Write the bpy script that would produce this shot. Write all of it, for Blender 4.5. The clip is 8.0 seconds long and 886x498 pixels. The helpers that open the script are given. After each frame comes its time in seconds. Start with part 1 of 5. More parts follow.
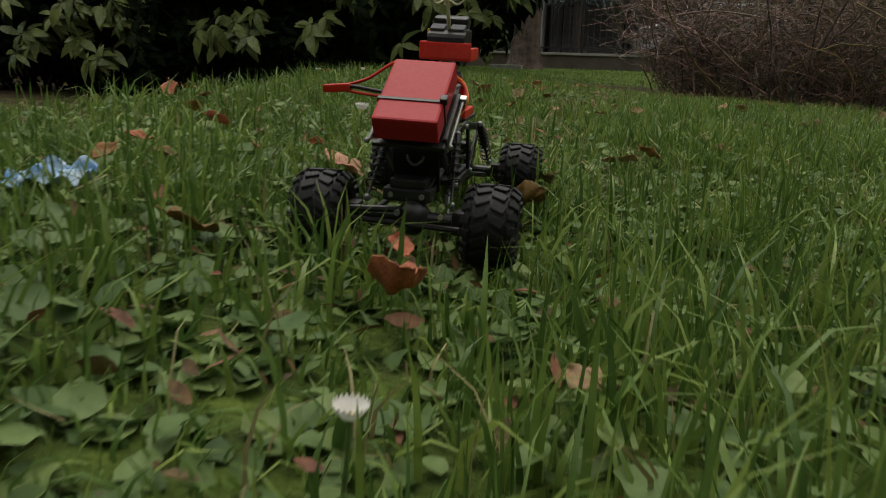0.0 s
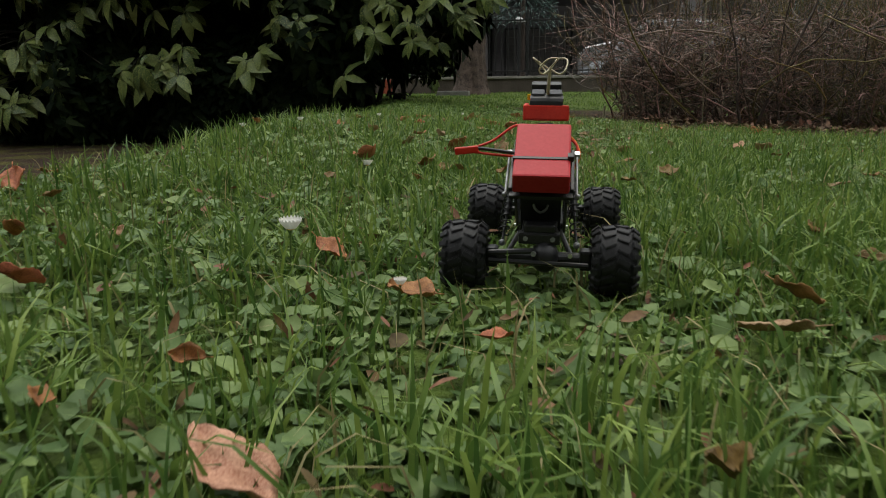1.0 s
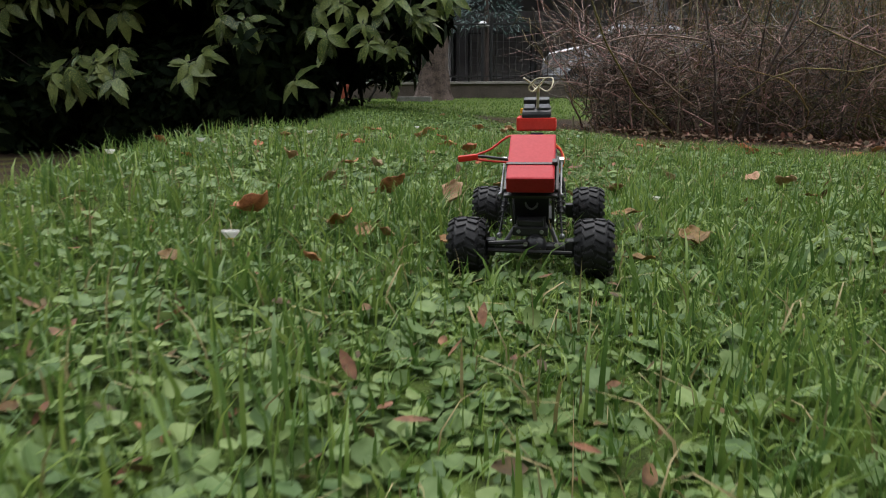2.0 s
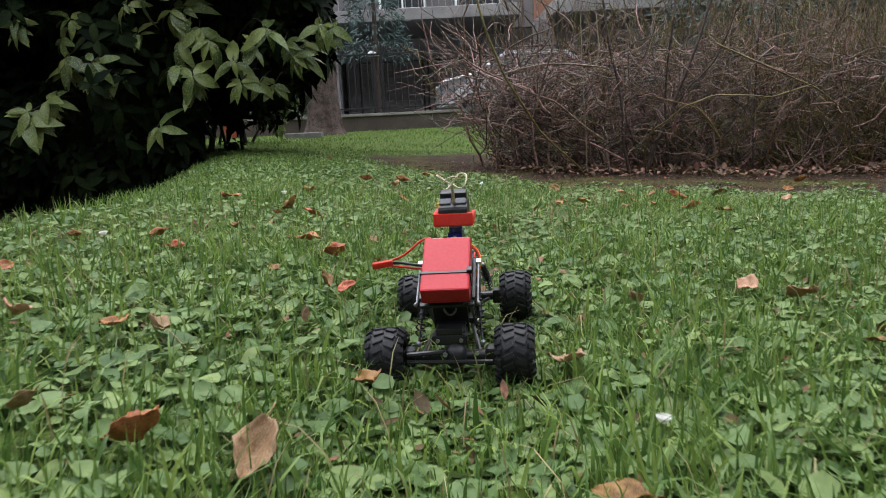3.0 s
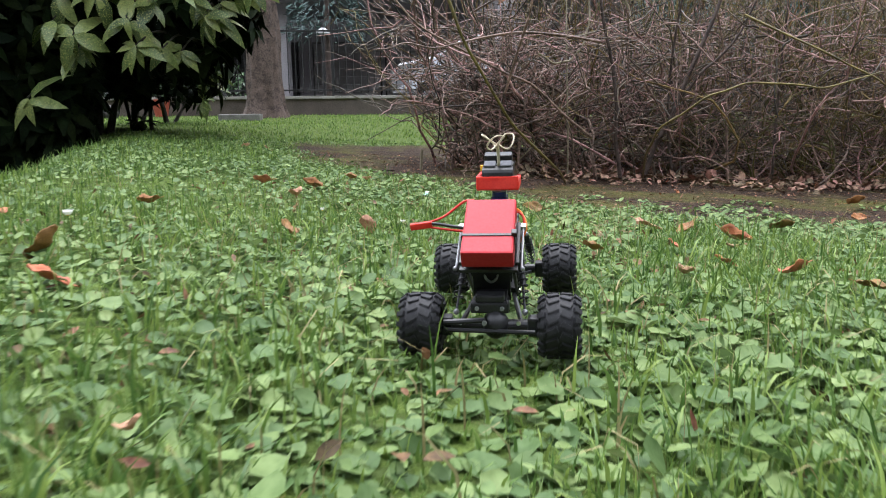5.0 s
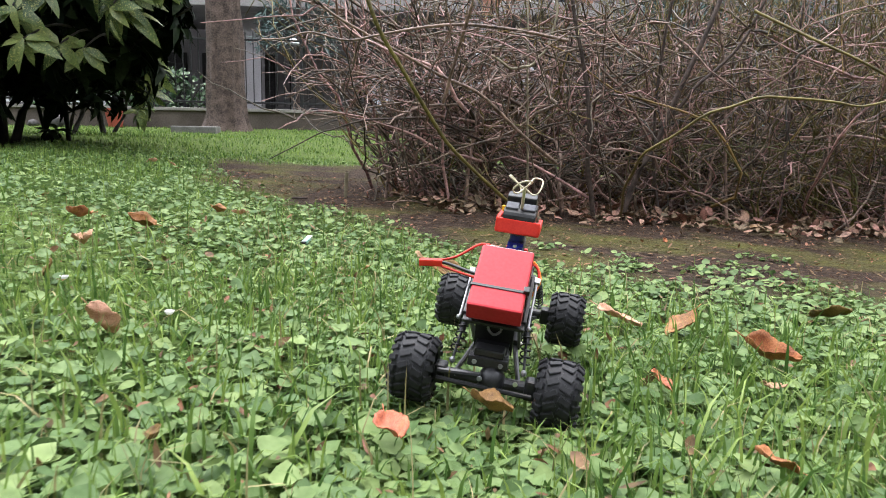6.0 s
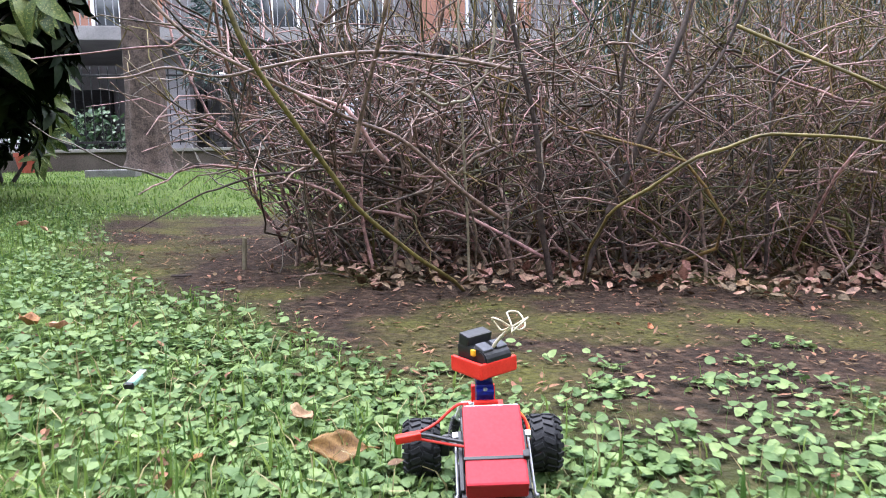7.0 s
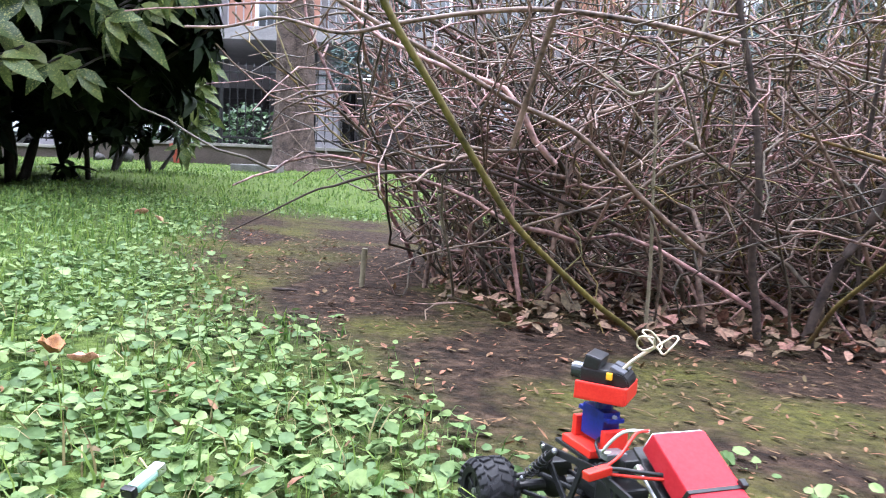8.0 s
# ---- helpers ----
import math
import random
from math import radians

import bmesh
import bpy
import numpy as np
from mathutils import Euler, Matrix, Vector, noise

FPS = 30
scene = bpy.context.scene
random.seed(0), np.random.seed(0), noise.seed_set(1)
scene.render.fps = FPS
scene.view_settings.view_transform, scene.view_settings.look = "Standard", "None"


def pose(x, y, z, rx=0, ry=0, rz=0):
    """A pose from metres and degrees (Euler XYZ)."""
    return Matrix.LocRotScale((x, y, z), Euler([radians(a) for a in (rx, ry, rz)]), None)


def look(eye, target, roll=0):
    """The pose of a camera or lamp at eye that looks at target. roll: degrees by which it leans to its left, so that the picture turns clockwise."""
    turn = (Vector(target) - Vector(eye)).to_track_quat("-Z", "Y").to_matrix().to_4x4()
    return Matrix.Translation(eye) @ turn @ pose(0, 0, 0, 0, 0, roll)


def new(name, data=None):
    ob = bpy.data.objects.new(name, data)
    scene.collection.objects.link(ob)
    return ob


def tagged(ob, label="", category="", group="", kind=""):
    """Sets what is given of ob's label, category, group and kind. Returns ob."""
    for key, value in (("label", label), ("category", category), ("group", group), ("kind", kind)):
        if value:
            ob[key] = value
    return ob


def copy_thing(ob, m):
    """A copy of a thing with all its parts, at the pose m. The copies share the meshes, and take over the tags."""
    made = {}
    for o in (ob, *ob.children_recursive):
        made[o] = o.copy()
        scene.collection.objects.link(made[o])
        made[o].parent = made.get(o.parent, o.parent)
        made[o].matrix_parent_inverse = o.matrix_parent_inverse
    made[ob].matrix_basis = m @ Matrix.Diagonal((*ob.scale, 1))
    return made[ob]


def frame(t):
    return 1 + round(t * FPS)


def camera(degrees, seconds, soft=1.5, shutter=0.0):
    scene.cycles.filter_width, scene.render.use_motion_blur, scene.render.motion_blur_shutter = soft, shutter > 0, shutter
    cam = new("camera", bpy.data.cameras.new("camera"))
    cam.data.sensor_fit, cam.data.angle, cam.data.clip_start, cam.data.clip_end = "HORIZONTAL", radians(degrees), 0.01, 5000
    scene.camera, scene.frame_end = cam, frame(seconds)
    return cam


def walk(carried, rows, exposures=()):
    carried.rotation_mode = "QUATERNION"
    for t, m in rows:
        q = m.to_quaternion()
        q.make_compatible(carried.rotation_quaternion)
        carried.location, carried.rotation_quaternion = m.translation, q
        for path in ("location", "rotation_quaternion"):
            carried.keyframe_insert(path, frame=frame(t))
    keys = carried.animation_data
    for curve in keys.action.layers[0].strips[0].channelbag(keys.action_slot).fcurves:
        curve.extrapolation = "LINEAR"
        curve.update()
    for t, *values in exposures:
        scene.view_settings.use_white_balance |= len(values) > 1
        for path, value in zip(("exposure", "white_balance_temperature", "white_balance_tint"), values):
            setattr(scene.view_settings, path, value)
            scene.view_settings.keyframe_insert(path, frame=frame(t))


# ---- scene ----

# ---------------------------------------------------------------- camera
cam = camera(62.0, 8.0, soft=1.0, shutter=0.15)
PATH = [
    (0, (0.596, -0.989, 0.071), (0.106, 0.891, -0.402), 2.0),
    (0.5, (0.533, -0.734, 0.103), (0.158, 1.181, -0.335), 1.3),
    (1, (0.426, -0.495, 0.129), (0.056, 1.428, -0.280), -0.6),
    (1.2, (0.412, -0.411, 0.118), (0.041, 1.509, -0.301), -0.7),
    (2.3, (0.394, 0.166, 0.183), (0.195, 2.118, -0.202), -0.7),
    (2.5, (0.398, 0.301, 0.202), (0.261, 2.261, -0.172), -1.5),
    (3, (0.400, 0.623, 0.249), (0.376, 2.594, -0.088), -2.8),
    (3.5, (0.377, 0.903, 0.242), (0.313, 2.873, -0.098), -1.9),
    (4, (0.380, 1.228, 0.258), (0.313, 3.200, -0.067), -3.1),
    (4.5, (0.430, 1.447, 0.233), (0.455, 3.414, -0.126), -0.5),
    (4.7, (0.441, 1.521, 0.229), (0.522, 3.482, -0.156), -0.4),
    (5.8, (0.727, 2.393, 0.222), (0.831, 4.367, -0.079), -0.5),
    (6, (0.761, 2.481, 0.211), (0.895, 4.451, -0.108), 1.1),
    (6.5, (0.793, 2.764, 0.264), (1.008, 4.732, -0.023), -0.9),
    (7, (0.885, 3.045, 0.285), (1.154, 5.011, 0.037), -1.0),
    (7.5, (0.845, 3.309, 0.287), (0.994, 5.292, 0.068), -0.2),
    (8, (0.860, 3.562, 0.255), (0.775, 5.549, 0.038), 2.6),
]
walk(cam, [(t, look(eye, target, roll)) for t, eye, target, roll in PATH],
     exposures=((0.0, 0.17, 6900, 7), (0.5, 0.28, 6750, 6), (1.0, 0.52, 6550, 6), (2.5, 1.17, 6090, 13), (3.5, 1.4, 5920, 13), (4.5, 1.72, 5810, 14), (6.0, 2.03, 6050, 13), (6.5, 2.16, 5900, 14), (7.0, 2.34, 5600, 19), (7.5, 2.42, 5520, 19), (8.0, 2.67, 5460, 19)))

# ---------------------------------------------------------------- light: a white overcast sky
world = bpy.data.worlds.new("overcast_sky")
scene.world = world
world.use_nodes = True
wn, wl = world.node_tree.nodes, world.node_tree.links
sky = wn.new("ShaderNodeTexSky")
sky.sky_type, sky.sun_disc = "NISHITA", False
sky.sun_elevation, sky.sun_rotation = radians(68), radians(46)
sky.air_density, sky.dust_density = 2.0, 4.0
cover = wn.new("ShaderNodeMix")
cover.data_type = "RGBA"
cover.inputs[0].default_value = 0.75
cover.inputs[7].default_value = (8.0, 8.0, 7.7, 1)
wl.new(sky.outputs[0], cover.inputs[6])
wl.new(cover.outputs[2], wn["Background"].inputs[0])
wn["Background"].inputs[1].default_value = 0.12
sun = new("sun", bpy.data.lights.new("sun", "SUN"))
sun.data.energy, sun.data.angle, sun.data.color = 1.1, radians(35), (1.0, 0.97, 0.92)
sun.matrix_world = look((-2.0, 5.1, 12), (0.6, 2.5, 0))


# ---------------------------------------------------------------- materials
def material(name, dark, light, scale=20.0, fine=120.0, rough=0.7, metal=0.0, bump=0.3, depth=0.002, vary=0.0, island=False, spec=0.4, thin=0.0, coat=0.0):
    """Two scales of noise between two colours, with relief; vary shifts each object or island in value."""
    m = bpy.data.materials.new(name)
    m.use_nodes = True
    n, l = m.node_tree.nodes, m.node_tree.links
    b = n["Principled BSDF"]
    co = n.new("ShaderNodeTexCoord")
    a, f = n.new("ShaderNodeTexNoise"), n.new("ShaderNodeTexNoise")
    a.inputs["Scale"].default_value, f.inputs["Scale"].default_value = scale, fine
    a.inputs["Detail"].default_value, f.inputs["Detail"].default_value = 4, 3
    for x in (a, f):
        l.new(co.outputs["Object"], x.inputs["Vector"])
    add = n.new("ShaderNodeMath")
    add.operation = "ADD"
    half = n.new("ShaderNodeMath")
    half.operation = "MULTIPLY"
    half.inputs[1].default_value = 0.5
    l.new(a.outputs[0], add.inputs[0])
    l.new(f.outputs[0], add.inputs[1])
    l.new(add.outputs[0], half.inputs[0])
    ramp = n.new("ShaderNodeValToRGB")
    ramp.color_ramp.elements[0].position, ramp.color_ramp.elements[1].position = 0.36, 0.64
    ramp.color_ramp.elements[0].color, ramp.color_ramp.elements[1].color = (*dark, 1), (*light, 1)
    l.new(half.outputs[0], ramp.inputs[0])
    colour = ramp.outputs[0]
    if vary:
        hsv = n.new("ShaderNodeHueSaturation")
        rnd = n.new("ShaderNodeNewGeometry").outputs["Random Per Island"] if island else n.new("ShaderNodeObjectInfo").outputs["Random"]
        rng = n.new("ShaderNodeMapRange")
        rng.inputs["To Min"].default_value, rng.inputs["To Max"].default_value = 1 - vary, 1 + vary
        l.new(rnd, rng.inputs["Value"])
        l.new(rng.outputs[0], hsv.inputs["Value"])
        hue = n.new("ShaderNodeMapRange")
        hue.inputs["To Min"].default_value, hue.inputs["To Max"].default_value = 0.5 + vary * 0.06, 0.5 - vary * 0.06
        l.new(rnd, hue.inputs["Value"])
        l.new(hue.outputs[0], hsv.inputs["Hue"])
        l.new(colour, hsv.inputs["Color"])
        colour = hsv.outputs[0]
    l.new(colour, b.inputs["Base Color"])
    b.inputs["Roughness"].default_value, b.inputs["Metallic"].default_value = rough, metal
    b.inputs["Specular IOR Level"].default_value, b.inputs["Coat Weight"].default_value = spec, coat
    if bump:
        bp = n.new("ShaderNodeBump")
        bp.inputs["Strength"].default_value, bp.inputs["Distance"].default_value = bump, depth
        l.new(half.outputs[0], bp.inputs["Height"])
        l.new(bp.outputs[0], b.inputs["Normal"])
    if thin:
        tr = n.new("ShaderNodeBsdfTranslucent")
        l.new(colour, tr.inputs[0])
        mix = n.new("ShaderNodeMixShader")
        mix.inputs[0].default_value = thin
        l.new(b.outputs[0], mix.inputs[1])
        l.new(tr.outputs[0], mix.inputs[2])
        l.new(mix.outputs[0], n["Material Output"].inputs[0])
    return m


def ground_material():
    """Bare wet soil, moss and worn lawn by place: soil under and before the shrub, green ground below the plants."""
    m = bpy.data.materials.new("lawn_soil")
    m.use_nodes = True
    n, l = m.node_tree.nodes, m.node_tree.links
    b = n["Principled BSDF"]
    at = n.new("ShaderNodeAttribute")
    at.attribute_name = "lawn"
    co = n.new("ShaderNodeTexCoord")

    def noise_(s, d=5):
        x = n.new("ShaderNodeTexNoise")
        x.inputs["Scale"].default_value, x.inputs["Detail"].default_value = s, d
        l.new(co.outputs["Object"], x.inputs["Vector"])
        return x.outputs[0]

    def ramp_(src, stops):
        r = n.new("ShaderNodeValToRGB")
        while len(r.color_ramp.elements) < len(stops):
            r.color_ramp.elements.new(0.5)
        for e, (p, c) in zip(r.color_ramp.elements, stops):
            e.position, e.color = p, (*c, 1)
        l.new(src, r.inputs[0])
        return r.outputs[0]

    def mix_(f, c1, c2):
        x = n.new("ShaderNodeMix")
        x.data_type = "RGBA"
        l.new(f, x.inputs[0])
        l.new(c1, x.inputs[6])
        l.new(c2, x.inputs[7])
        return x.outputs[2]

    soil = ramp_(noise_(38, 8), [(0.3, (0.012, 0.0075, 0.005)), (0.5, (0.030, 0.018, 0.0115)), (0.72, (0.082, 0.052, 0.034))])
    moss = ramp_(noise_(60, 6), [(0.3, (0.034, 0.034, 0.009)), (0.7, (0.10, 0.094, 0.022))])
    green = ramp_(noise_(30, 8), [(0.3, (0.035, 0.05, 0.012)), (0.55, (0.075, 0.115, 0.02)), (0.75, (0.13, 0.18, 0.035))])
    patch = ramp_(noise_(2.6, 4), [(0.46, (0, 0, 0)), (0.64, (1, 1, 1))])
    bare = mix_(patch, soil, moss)
    l.new(mix_(at.outputs["Fac"], bare, green), b.inputs["Base Color"])
    b.inputs["Roughness"].default_value, b.inputs["Specular IOR Level"].default_value = 0.85, 0.15
    bp = n.new("ShaderNodeBump")
    bp.inputs["Strength"].default_value, bp.inputs["Distance"].default_value = 1.0, 0.02
    l.new(noise_(85, 10), bp.inputs["Height"])
    l.new(bp.outputs[0], b.inputs["Normal"])
    return m


def spotted_leaf_material():
    """Glossy green with irregular yellow specks."""
    m = material("spotted_leaf", (0.066, 0.100, 0.028), (0.148, 0.205, 0.066), 9, 60, rough=0.34, bump=0.2, vary=0.55, island=True, spec=0.35, thin=0.1)
    n, l = m.node_tree.nodes, m.node_tree.links
    b = n["Principled BSDF"]
    old = b.inputs["Base Color"].links[0].from_socket
    v = n.new("ShaderNodeTexNoise")
    v.inputs["Scale"].default_value, v.inputs["Detail"].default_value = 130, 4
    l.new(n["Texture Coordinate"].outputs["Object"], v.inputs["Vector"])
    r = n.new("ShaderNodeValToRGB")
    r.color_ramp.elements[0].position, r.color_ramp.elements[1].position = 0.54, 0.64
    l.new(v.outputs[0], r.inputs[0])
    x = n.new("ShaderNodeMix")
    x.data_type = "RGBA"
    x.inputs[7].default_value = (0.32, 0.33, 0.10, 1)
    l.new(r.outputs[0], x.inputs[0])
    l.new(old, x.inputs[6])
    l.new(x.outputs[2], b.inputs["Base Color"])
    return m


M_GROUND = ground_material()
M_GRASS = material("grass_blade", (0.092, 0.16, 0.030), (0.175, 0.27, 0.065), 3, 40, rough=0.4, bump=0, vary=0.45, island=True, thin=0.34, spec=0.28)
M_STRAW = material("dry_blade", (0.2, 0.17, 0.07), (0.33, 0.29, 0.14), 3, 40, rough=0.7, bump=0, vary=0.3, island=True, thin=0.2)
M_CLOVER = material("cover_leaf", (0.088, 0.145, 0.042), (0.168, 0.242, 0.088), 6, 90, rough=0.55, bump=0.6, depth=0.003, vary=0.34, island=True, thin=0.22, spec=0.22)
M_DEAD = material("dead_leaf", (0.13, 0.046, 0.014), (0.40, 0.185, 0.062), 4, 40, rough=0.62, bump=0.5, depth=0.001, vary=0.5, thin=0.12)
M_DEADPALE = material("pale_dead_leaf", (0.25, 0.12, 0.06), (0.48, 0.30, 0.18), 5, 40, rough=0.65, bump=0.5, depth=0.001, vary=0.3, thin=0.12)
M_LITTER = material("leaf_litter", (0.06, 0.034, 0.020), (0.32, 0.20, 0.125), 30, 160, rough=0.7, bump=0.4, depth=0.001, vary=0.55, island=True)
M_SCRAP = material("lawn_scrap", (0.06, 0.030, 0.012), (0.22, 0.125, 0.055), 30, 160, rough=0.7, bump=0.3, depth=0.001, vary=0.55, island=True, thin=0.1)
M_AUCUBA = spotted_leaf_material()
# crown leaves: the shrub's inner shade is put into this near-black green
M_SHADELEAF = material("shaded_shrub_leaf", (0.004, 0.008, 0.003), (0.011, 0.021, 0.006), 9, 60, rough=0.6, bump=0.2, vary=0.6, island=True, spec=0.06)
M_STEM = material("dark_stem", (0.012, 0.010, 0.008), (0.035, 0.03, 0.022), 20, 90, rough=0.8)
M_TWIG = material("twig_bark", (0.014, 0.009, 0.008), (0.31, 0.215, 0.16), 8, 70, rough=0.5, bump=0.4, vary=0.85, island=True)
M_OLIVE = material("olive_bark", (0.045, 0.037, 0.008), (0.18, 0.145, 0.036), 12, 80, rough=0.55, bump=0.3, vary=0.6, island=True)
M_PALE = material("pale_bark", (0.15, 0.13, 0.08), (0.29, 0.25, 0.17), 14, 90, rough=0.6, bump=0.3)
M_DKBARK = material("dark_bark", (0.024, 0.017, 0.014), (0.085, 0.060, 0.048), 16, 90, rough=0.8, bump=0.5)
M_TRUNK = material("furrowed_bark", (0.03, 0.02, 0.017), (0.14, 0.10, 0.082), 9, 45, rough=0.9, bump=1.0, depth=0.03)
M_CONIFER = material("blue_needles", (0.03, 0.055, 0.05), (0.09, 0.14, 0.13), 6, 60, rough=0.7, bump=0, vary=0.4, island=True)
M_IVY = material("ivy_leaf", (0.02, 0.05, 0.018), (0.06, 0.12, 0.04), 6, 60, rough=0.45, bump=0, vary=0.4, island=True)
M_CONCRETE = material("weathered_concrete", (0.06, 0.046, 0.038), (0.13, 0.104, 0.088), 3, 60, rough=0.85, bump=0.4, depth=0.004)
M_COPING = material("pale_coping", (0.2, 0.185, 0.165), (0.32, 0.30, 0.27), 5, 70, rough=0.8, bump=0.3, depth=0.003)
M_IRON = material("black_iron", (0.012, 0.012, 0.013), (0.035, 0.034, 0.034), 30, 200, rough=0.5, metal=0.3, bump=0.1)
M_TERRA = material("red_clay", (0.30, 0.055, 0.035), (0.42, 0.10, 0.065), 9, 90, rough=0.7, bump=0.2)
M_STONE = material("grey_stone", (0.11, 0.105, 0.098), (0.22, 0.21, 0.2), 8, 70, rough=0.85, bump=0.6, depth=0.006)
M_ROCK = material("dark_rock", (0.03, 0.028, 0.027), (0.09, 0.083, 0.08), 7, 50, rough=0.85, bump=0.6, depth=0.01)
M_ASPHALT = material("asphalt", (0.035, 0.035, 0.037), (0.07, 0.07, 0.07), 2, 150, rough=0.85, bump=0.3)
M_PLASTER = material("orange_plaster", (0.22, 0.105, 0.07), (0.31, 0.155, 0.105), 1.2, 40, rough=0.85, bump=0.15)
M_GREYWALL = material("grey_render", (0.10, 0.092, 0.092), (0.17, 0.155, 0.155), 1.5, 40, rough=0.85, bump=0.15)
M_GARAGE = material("lilac_grey_render", (0.22, 0.205, 0.21), (0.34, 0.32, 0.33), 1.5, 40, rough=0.85, bump=0.15)
M_SLABEDGE = material("balcony_concrete", (0.2, 0.19, 0.185), (0.32, 0.30, 0.29), 2, 50, rough=0.8, bump=0.2)
M_WHITE = material("white_paint", (0.70, 0.70, 0.71), (0.82, 0.82, 0.82), 3, 60, rough=0.5, bump=0.05)
M_CARPAINT = material("white_car_paint", (0.62, 0.63, 0.65), (0.72, 0.73, 0.74), 1, 30, rough=0.25, bump=0, coat=0.6)
M_GLASS = material("dark_glazing", (0.02, 0.024, 0.026), (0.04, 0.046, 0.05), 1, 5, rough=0.06, bump=0, spec=0.8)
M_DARK = material("dark_recess", (0.02, 0.019, 0.02), (0.05, 0.048, 0.05), 2, 30, rough=0.9, bump=0.1)
M_RUBBER = material("tyre_rubber", (0.006, 0.006, 0.007), (0.017, 0.017, 0.020), 60, 400, rough=0.6, bump=0.3, depth=0.0005, spec=0.35)
M_BLACKPL = material("black_plastic", (0.008, 0.008, 0.009), (0.022, 0.022, 0.024), 60, 500, rough=0.38, bump=0.1, depth=0.0003)
M_REDPL = material("red_printed_plastic", (0.62, 0.02, 0.012), (0.74, 0.04, 0.022), 40, 600, rough=0.42, bump=0.12, depth=0.0003)
M_REDWRAP = material("red_battery_wrap", (0.36, 0.012, 0.020), (0.43, 0.024, 0.034), 20, 300, rough=0.45, bump=0.06, depth=0.0004, spec=0.22)
M_BLUE = material("blue_servo_case", (0.008, 0.012, 0.16), (0.014, 0.022, 0.24), 40, 300, rough=0.3, bump=0.05)
M_SILVER = material("bright_steel", (0.5, 0.5, 0.5), (0.75, 0.75, 0.74), 60, 300, rough=0.28, metal=0.9, bump=0)
M_GREYPL = material("grey_metal_can", (0.2, 0.205, 0.22), (0.36, 0.365, 0.38), 60, 300, rough=0.33, metal=0.6, bump=0)
M_CAN = material("dark_metal_can", (0.05, 0.052, 0.06), (0.10, 0.103, 0.115), 60, 300, rough=0.6, bump=0, spec=0.2)
M_CREAM = material("cream_antenna_wire", (0.5, 0.43, 0.3), (0.62, 0.55, 0.41), 60, 300, rough=0.5, bump=0)
M_YELLOW = material("yellow_plastic", (0.75, 0.40, 0.01), (0.85, 0.5, 0.02), 60, 300, rough=0.4, bump=0)
M_ORANGEW = material("orange_wire", (0.75, 0.16, 0.02), (0.85, 0.24, 0.03), 60, 300, rough=0.45, bump=0)
M_REDW = material("red_wire", (0.48, 0.014, 0.008), (0.56, 0.03, 0.012), 60, 300, rough=0.42, bump=0)
M_PETAL = material("white_petal", (0.72, 0.72, 0.70), (0.85, 0.84, 0.82), 60, 300, rough=0.6, bump=0, thin=0.2)
M_BLUEFOIL = material("blue_foil", (0.03, 0.22, 0.55), (0.55, 0.68, 0.78), 26, 90, rough=0.3, bump=0.3, depth=0.002)
M_MINT = material("pale_green_plastic", (0.25, 0.48, 0.37), (0.40, 0.62, 0.50), 30, 200, rough=0.3, bump=0)


# ---------------------------------------------------------------- building helpers
def part(name, bm, mat, parent=None, label="", smooth=False):
    """Links a bmesh as one mesh object under a thing or a part."""
    me = bpy.data.meshes.new(name)
    bm.to_mesh(me)
    bm.free()
    me.materials.append(mat)
    if smooth:
        me.shade_smooth()
    ob = new(name, me)
    ob.parent = parent
    if label:
        ob["label"] = label
    return ob


def sheet(name, verts, faces, mat, parent=None, smooth=False):
    """A mesh object from arrays of corners and of faces with equal corner counts."""
    me = bpy.data.meshes.new(name)
    k, f = faces.shape[1], len(faces)
    me.vertices.add(len(verts))
    me.vertices.foreach_set("co", verts.astype(np.float32).ravel())
    me.loops.add(k * f)
    me.loops.foreach_set("vertex_index", faces.astype(np.int32).ravel())
    me.polygons.add(f)
    me.polygons.foreach_set("loop_start", np.arange(0, k * f, k, dtype=np.int32))
    me.update(calc_edges=True)
    me.materials.append(mat)
    if smooth:
        me.shade_smooth()
    ob = new(name, me)
    ob.parent = parent
    return ob


def box(bm, sx, sy, sz, m=Matrix(), bevel=0.0):
    """Adds a bevelled block of that size, centred at m."""
    g = bmesh.ops.create_cube(bm, size=1.0, matrix=m @ Matrix.Diagonal((sx, sy, sz, 1)))
    if bevel:
        es = list({e for v in g["verts"] for e in v.link_edges})
        bmesh.ops.bevel(bm, geom=es, offset=bevel, segments=2, profile=0.6, affect="EDGES")
    return bm


def rod(bm, r, length, m=Matrix(), segs=12, r2=None, bevel=0.0):
    """Adds a rod along z, centred at m."""
    g = bmesh.ops.create_cone(bm, cap_ends=True, segments=segs, radius1=r, radius2=r if r2 is None else r2, depth=length, matrix=m)
    if bevel:
        es = list({e for v in g["verts"] for e in v.link_edges if len(e.link_faces) == 2 and any(len(f.verts) > 4 for f in e.link_faces)})
        bmesh.ops.bevel(bm, geom=es, offset=bevel, segments=2, affect="EDGES")
    return bm


def between(a, b):
    """A pose midway from a to b whose z runs along them, and the length."""
    a, b = Vector(a), Vector(b)
    d = b - a
    return Matrix.Translation((a + b) / 2) @ d.to_track_quat("Z", "Y").to_matrix().to_4x4(), d.length


def link_rod(bm, a, b, r, segs=10, r2=None):
    m, n = between(a, b)
    return rod(bm, r, n, m, segs, r2)


